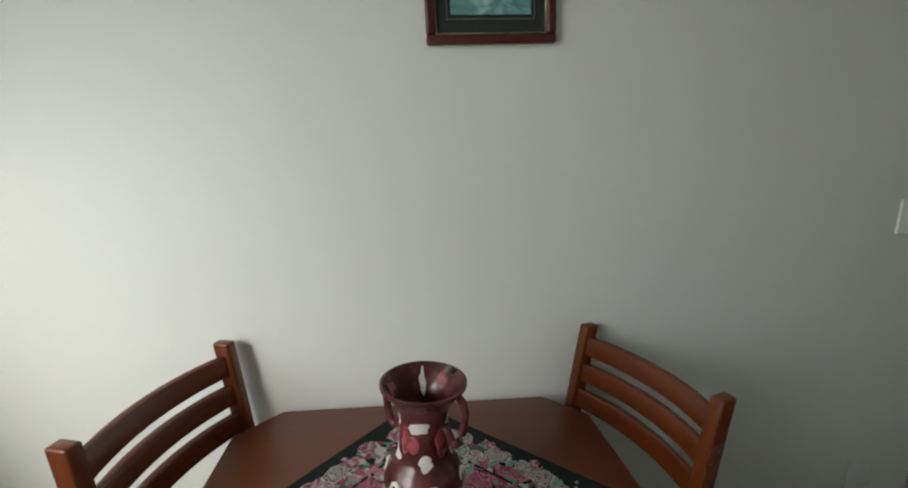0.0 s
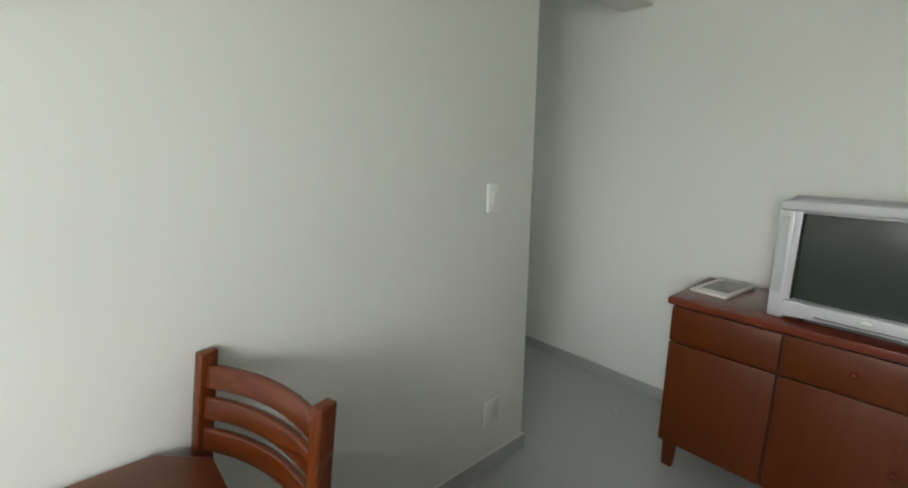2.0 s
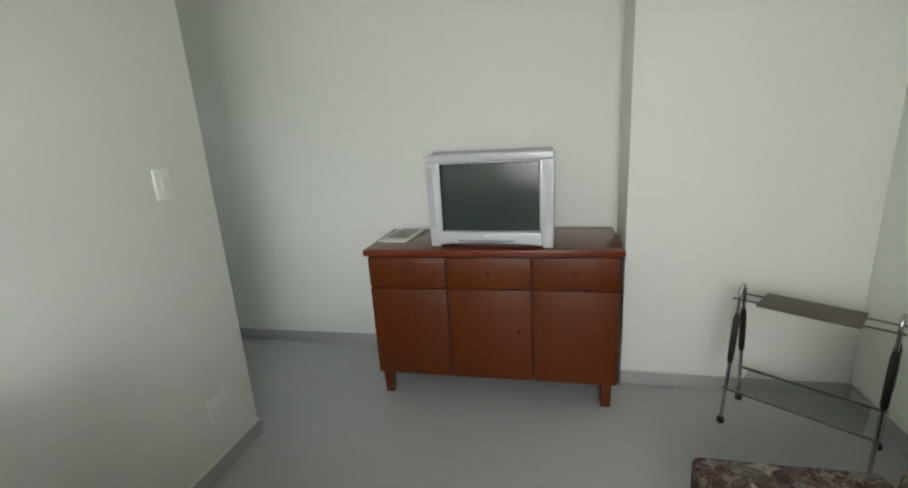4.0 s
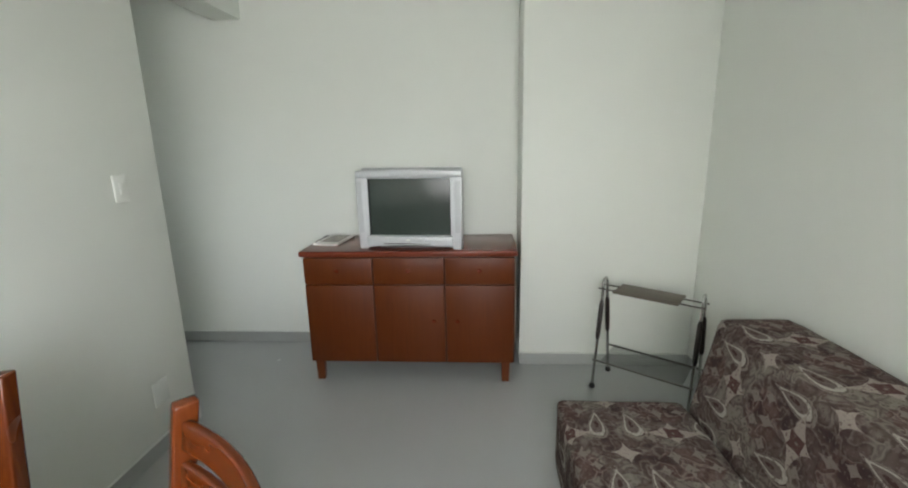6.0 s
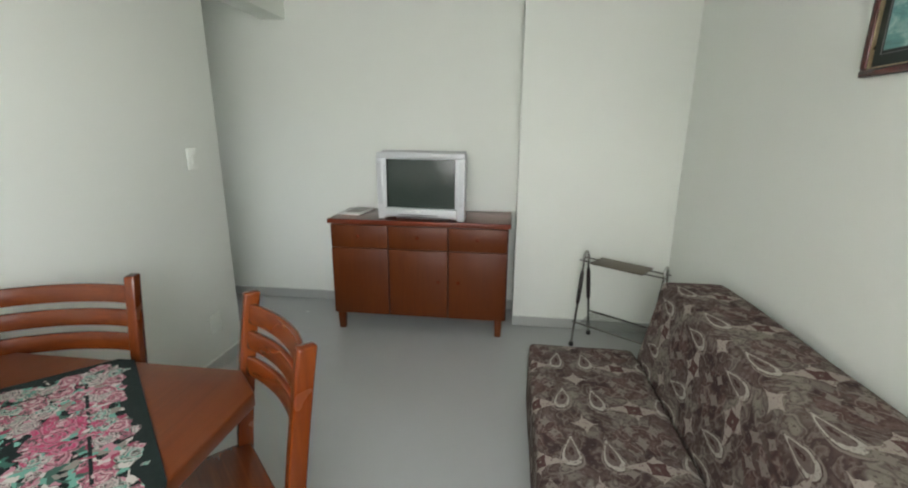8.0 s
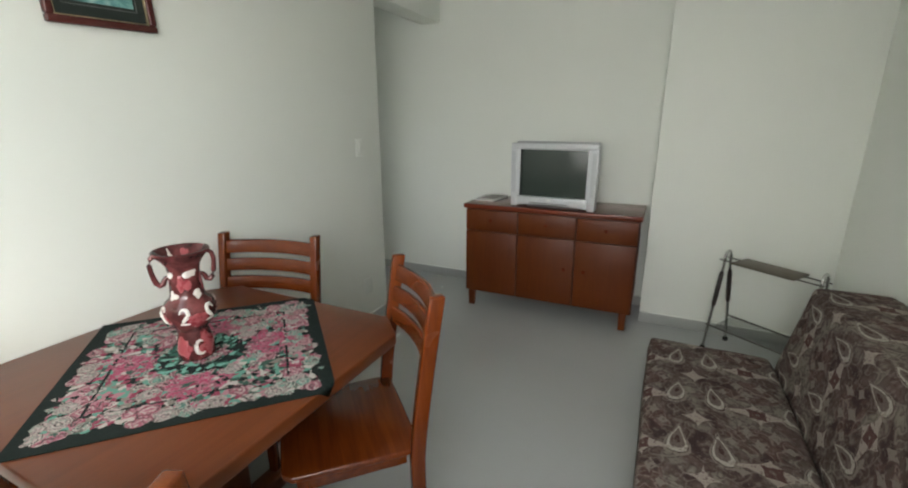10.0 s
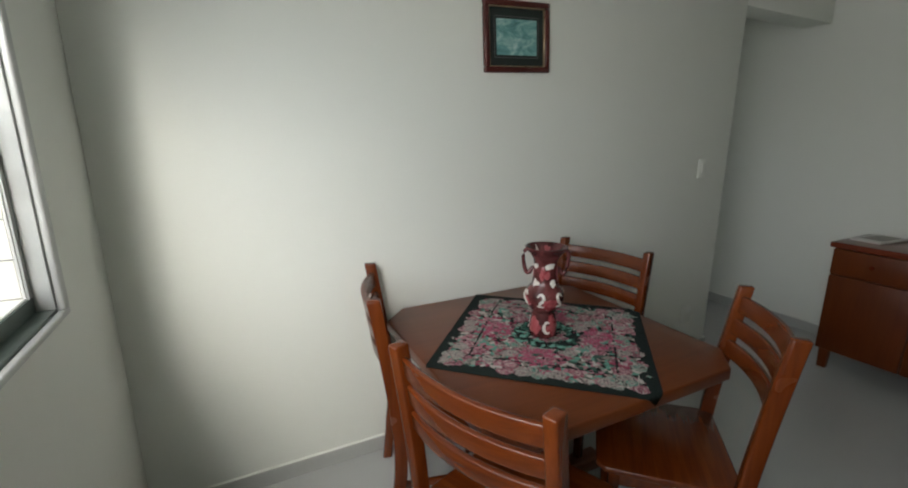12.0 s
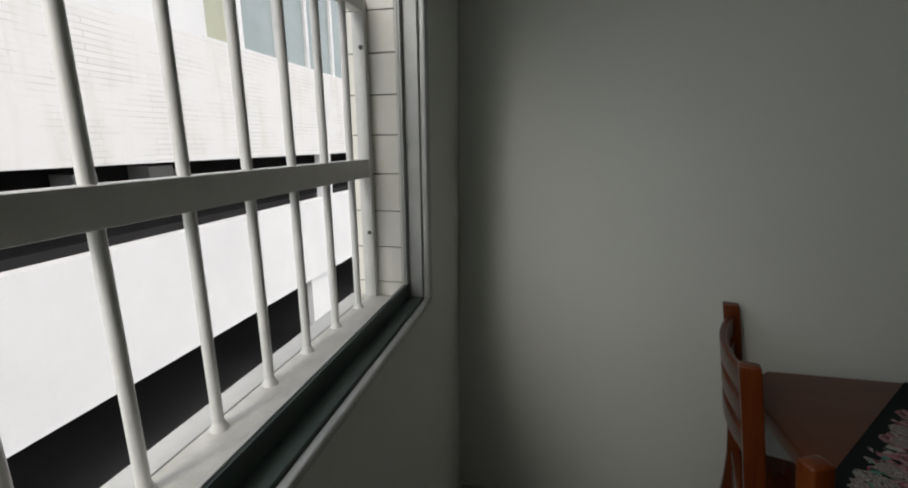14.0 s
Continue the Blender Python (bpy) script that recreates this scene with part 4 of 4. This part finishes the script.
    part("badge", lathe([(0.010, 0), (0.010, 0.002), (0.006, 0.003)], 18), M_PLATE, tv).matrix_basis = pose(-0.026, 0.01, 0.062, 0, -90, 0) @ Matrix.Diagonal((0.5, 1.6, 1, 1))
    for k in range(4):
        part("button", box((-0.031, -0.10 - 0.022 * k, 0.027), (-0.02, -0.088 - 0.022 * k, 0.033), 0.001, 1), M_SILVER_DK, tv)
    part("aerial_socket", box((0.40, -0.03, 0.15), (0.404, 0.03, 0.19)), M_TVBACK, tv)
    return tv


make_tv()

mag = thing("magazine", pose(0.735, -0.612, 0.8602, 0, 0, -6), "closed magazine with a white and grey cover", "magazine")
part("pages", box((-0.148, -0.083, 0), (0.148, 0.083, 0.009), 0.0015, 1), M_PAPER, mag)
part("cover", box((-0.15, -0.085, 0.009), (0.15, 0.085, 0.0105), 0.0004, 1), M_PAPER, mag)
part("cover_photo", box((-0.085, -0.062, 0.0105), (0.105, 0.062, 0.0112)), M_PRINT, mag, "grey printed photo")
part("title_bar", box((0.115, -0.06, 0.0105), (0.135, 0.05, 0.0112)), M_PRINT, mag)


# ---- sofa bed ----
def cushion(lo, hi, r, bulge=0.0, n=18):
    """A block with soft round edges and a slightly swollen top."""
    bm = box(lo, hi)
    bmesh.ops.subdivide_edges(bm, edges=bm.edges[:], cuts=n, use_grid_fill=True)
    mid = [(a + b) / 2 for a, b in zip(lo, hi)]
    for v in bm.verts:
        c = Vector([min(max(v.co[k], lo[k] + r), hi[k] - r) for k in range(3)])
        d = v.co - c
        if d.length > 1e-6:
            v.co = c + d.normalized() * min(r, d.length if sum(abs(q) > 1e-6 for q in d) < 2 else r)
        fx = 1 - ((v.co.x - mid[0]) / (hi[0] - lo[0]) * 2) ** 2
        fy = 1 - ((v.co.y - mid[1]) / (hi[1] - lo[1]) * 2) ** 2
        if v.co.z > mid[2]:
            v.co.z += bulge * max(fx, 0) ** 0.4 * max(fy, 0) ** 0.4
        v.co += 0.004 * Vector((noise.noise(v.co * 4.1), noise.noise(v.co * 4.1 + Vector((9, 0, 0))), noise.noise(v.co * 4.1 + Vector((0, 9, 0)))))
    return bm


def make_sofa():
    """Origin on the floor at the middle of the back's foot."""
    sofa = thing("sofa_bed", pose(-1.255, -2.91, 0), "low sofa bed covered in brown paisley fabric", "sofa")
    part("seat", cushion((-0.945, 0.404, 0.012), (0.963, 0.975, 0.344), 0.035, 0.012), M_SOFA, sofa)
    bm = cushion((-0.945, 0.0, 0.012), (0.945, 0.40, 0.752), 0.036, 0.006)
    for v in bm.verts:
        t = min(max((v.co.z - 0.30) / 0.43, 0), 1)
        if v.co.y > 0.2:
            v.co.y -= 0.082 * t
    part("backrest", bm, M_SOFA, sofa)
    for x in (-0.85, 0.85):
        for y in (0.08, 0.88):
            part("foot", lathe([(0.024, 0), (0.026, 0.006), (0.026, 0.016)], 14), M_BLACK, sofa).location = (x, y, 0)
    return sofa


make_sofa()


# ---- folding serving rack ----
def make_rack():
    """Origin on the floor in the middle between the pair of legs by the pier; x across the legs, y along the rods."""
    ang = math.degrees(math.atan2(0.155, -0.21))
    rk = thing("folding_rack", pose(0.483, -2.354, 0, 0, 0, ang), "folding chrome serving rack with a brown top tray", "serving rack")
    half, top, long = 0.132, 0.678, 0.535
    for y in (0.0, long):
        arch = []
        for s, zs in ((-1, (0.03, 0.2, 0.4, 0.58)), (1, (0.58, 0.4, 0.2, 0.03))):
            leg = [(s * (half + (0.030 - half) * z / 0.62), y, z) for z in zs]
            if s == 1:
                arch += [(0.032 * math.cos(a), y, 0.63 + (top - 0.63) * math.sin(a)) for a in (math.pi - math.pi * k / 8 for k in range(9))]
            arch += leg
        part("leg_frame", tube(arch, 0.0085, 12), M_CHROME, rk, "bent chrome tube leg frame")
        for s in (-1, 1):
            grip = [(s * (half + (0.030 - half) * z / 0.62), y, z) for z in (0.305, 0.325, 0.42, 0.52, 0.545)]
            part("grip_sleeve", tube(grip, [0.009, 0.0135, 0.0145, 0.0135, 0.009], 12), M_GRIP, rk, "dark brown plastic sleeve")
            cap = part("caster", lathe([(0.007, 0.0), (0.015, 0.004), (0.018, 0.014), (0.015, 0.026), (0.010, 0.034)], 14), M_BLACK, rk, "black rubber foot")
            cap.location = (s * half * 0.98, y, 0)
    for s in (-1, 1):
        part("top_rod", tube([(s * 0.046 + 0.010, -0.02, 0.622), (s * 0.046 + 0.010, long + 0.02, 0.622)], 0.0045, 8), M_ROD, rk)
        low = 0.20 if s < 0 else 0.178
        part("lower_rod", tube([(s * 0.108, -0.012, low), (s * 0.108, long + 0.012, low)], 0.006, 8), M_ROD, rk)
    part("tray", soften(box((-0.058, 0.085, 0.6265), (0.118, 0.435, 0.640)), 0.004, 2), M_TRAY, rk, "brown laminate tray")
    part("shelf", sweep([((0.0, y, 0.1975), (0.104, 0, -0.0105), (0, 0, 0.0025)) for y in (0.04, long - 0.04)]), M_SHELF, rk, "smoked glass lower shelf")
    return rk


make_rack()


# ---- outside: yard and the neighbouring block ----
def make_outside():
    setting("ground", box((-400, -400, -6.4), (400, 400, -6.0)), M_GROUND, "grey concrete yard far below", "ground")
    FX, Y0, Y1 = -9.4, -1.5, 34.0
    nb = thing("neighbour_building", pose(FX, 0, 0), "white painted brick block with dark open strips", "building")
    part("upper_wall", box((-0.25, Y0, 1.21), (0, Y1, 3.42)), M_BRICK, nb, "white painted brick band")
    part("lower_wall", box((-0.25, Y0, -2.2), (0, Y1, -0.02)), M_FACADE, nb, "white rendered band")
    part("base_wall", box((-0.25, Y0, -6.0), (0, Y1, -4.6)), M_FACADE, nb)
    # slabs and inner wall carry the strips' shade in their colour
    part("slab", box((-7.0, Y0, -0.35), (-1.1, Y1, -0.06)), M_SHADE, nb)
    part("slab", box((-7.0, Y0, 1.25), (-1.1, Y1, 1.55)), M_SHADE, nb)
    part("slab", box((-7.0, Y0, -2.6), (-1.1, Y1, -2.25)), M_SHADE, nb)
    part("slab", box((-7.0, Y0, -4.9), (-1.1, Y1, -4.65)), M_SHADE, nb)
    part("inner_wall", box((-7.3, Y0, -6.0), (-7.0, Y1, 3.4)), M_SHADE, nb, "inner wall coloured near black as if in deep shade")
    for y in (10.2, 16.6, 23.0):
        part("column", box((-0.22, y, -0.02), (-0.06, y + 0.65, 1.21)), M_FACADE, nb)
        part("column", box((-0.22, y - 0.95, -4.6), (-0.06, y + 0.3, -2.2)), M_FACADE, nb)
    # storey above: wall up to a row of tall panes
    WZ0, WZ1 = 3.45, 6.2
    part("storey_wall", box((-0.25, Y0, 3.42), (-0.03, 6.1, 6.35)), M_FACADE, nb)
    part("storey_wall", box((-0.25, 15.0, 3.42), (-0.03, Y1, 6.35)), M_FACADE, nb)
    part("storey_head", box((-0.25, 6.1, WZ1), (-0.03, 15.0, 6.35)), M_FACADE, nb)
    part("ledge", box((-0.25, 6.1, 3.42), (0.0, 15.0, WZ0)), M_FACADE, nb)
    part("cornice", box((-0.6, Y0, 6.35), (0.25, Y1, 6.5)), M_FACADE, nb)
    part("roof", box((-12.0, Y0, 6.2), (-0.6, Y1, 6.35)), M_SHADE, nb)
    part("rear_wall", box((-12.0, Y0, -6.0), (-11.75, Y1, 6.2)), M_FACADE, nb)
    part("end_wall", box((-11.75, Y0 - 0.2, -6.0), (-0.25, Y0, 6.2)), M_FACADE, nb)
    part("end_wall", box((-11.75, Y1, -6.0), (-0.25, Y1 + 0.2, 6.2)), M_FACADE, nb)
    y, widths = 6.1, (0.95, 1.2, 1.25, 1.3, 1.3, 1.3, 1.3)
    for k, w in enumerate(widths):
        win = part("window", box((-0.16, y, WZ0), (-0.04, y + 0.13, WZ1)), M_FACADE, nb)
        part("pane", box((-0.13, y + 0.13, WZ0), (-0.11, min(y + 0.13 + w, 15.0), WZ1)), M_PANE if k else M_OLIVE, win, "" if k else "olive tinted pane")
        y += 0.13 + w
    # low things seen in the open strip
    for yy, w, h in ((5.3, 0.5, 0.95), (7.0, 0.7, 1.02), (7.9, 0.3, 0.9)):
        part("inner_cabinet", soften(box((-3.2, yy, -0.06), (-2.6, yy + w, h)), 0.03, 2), M_FACADE, nb)


make_outside()
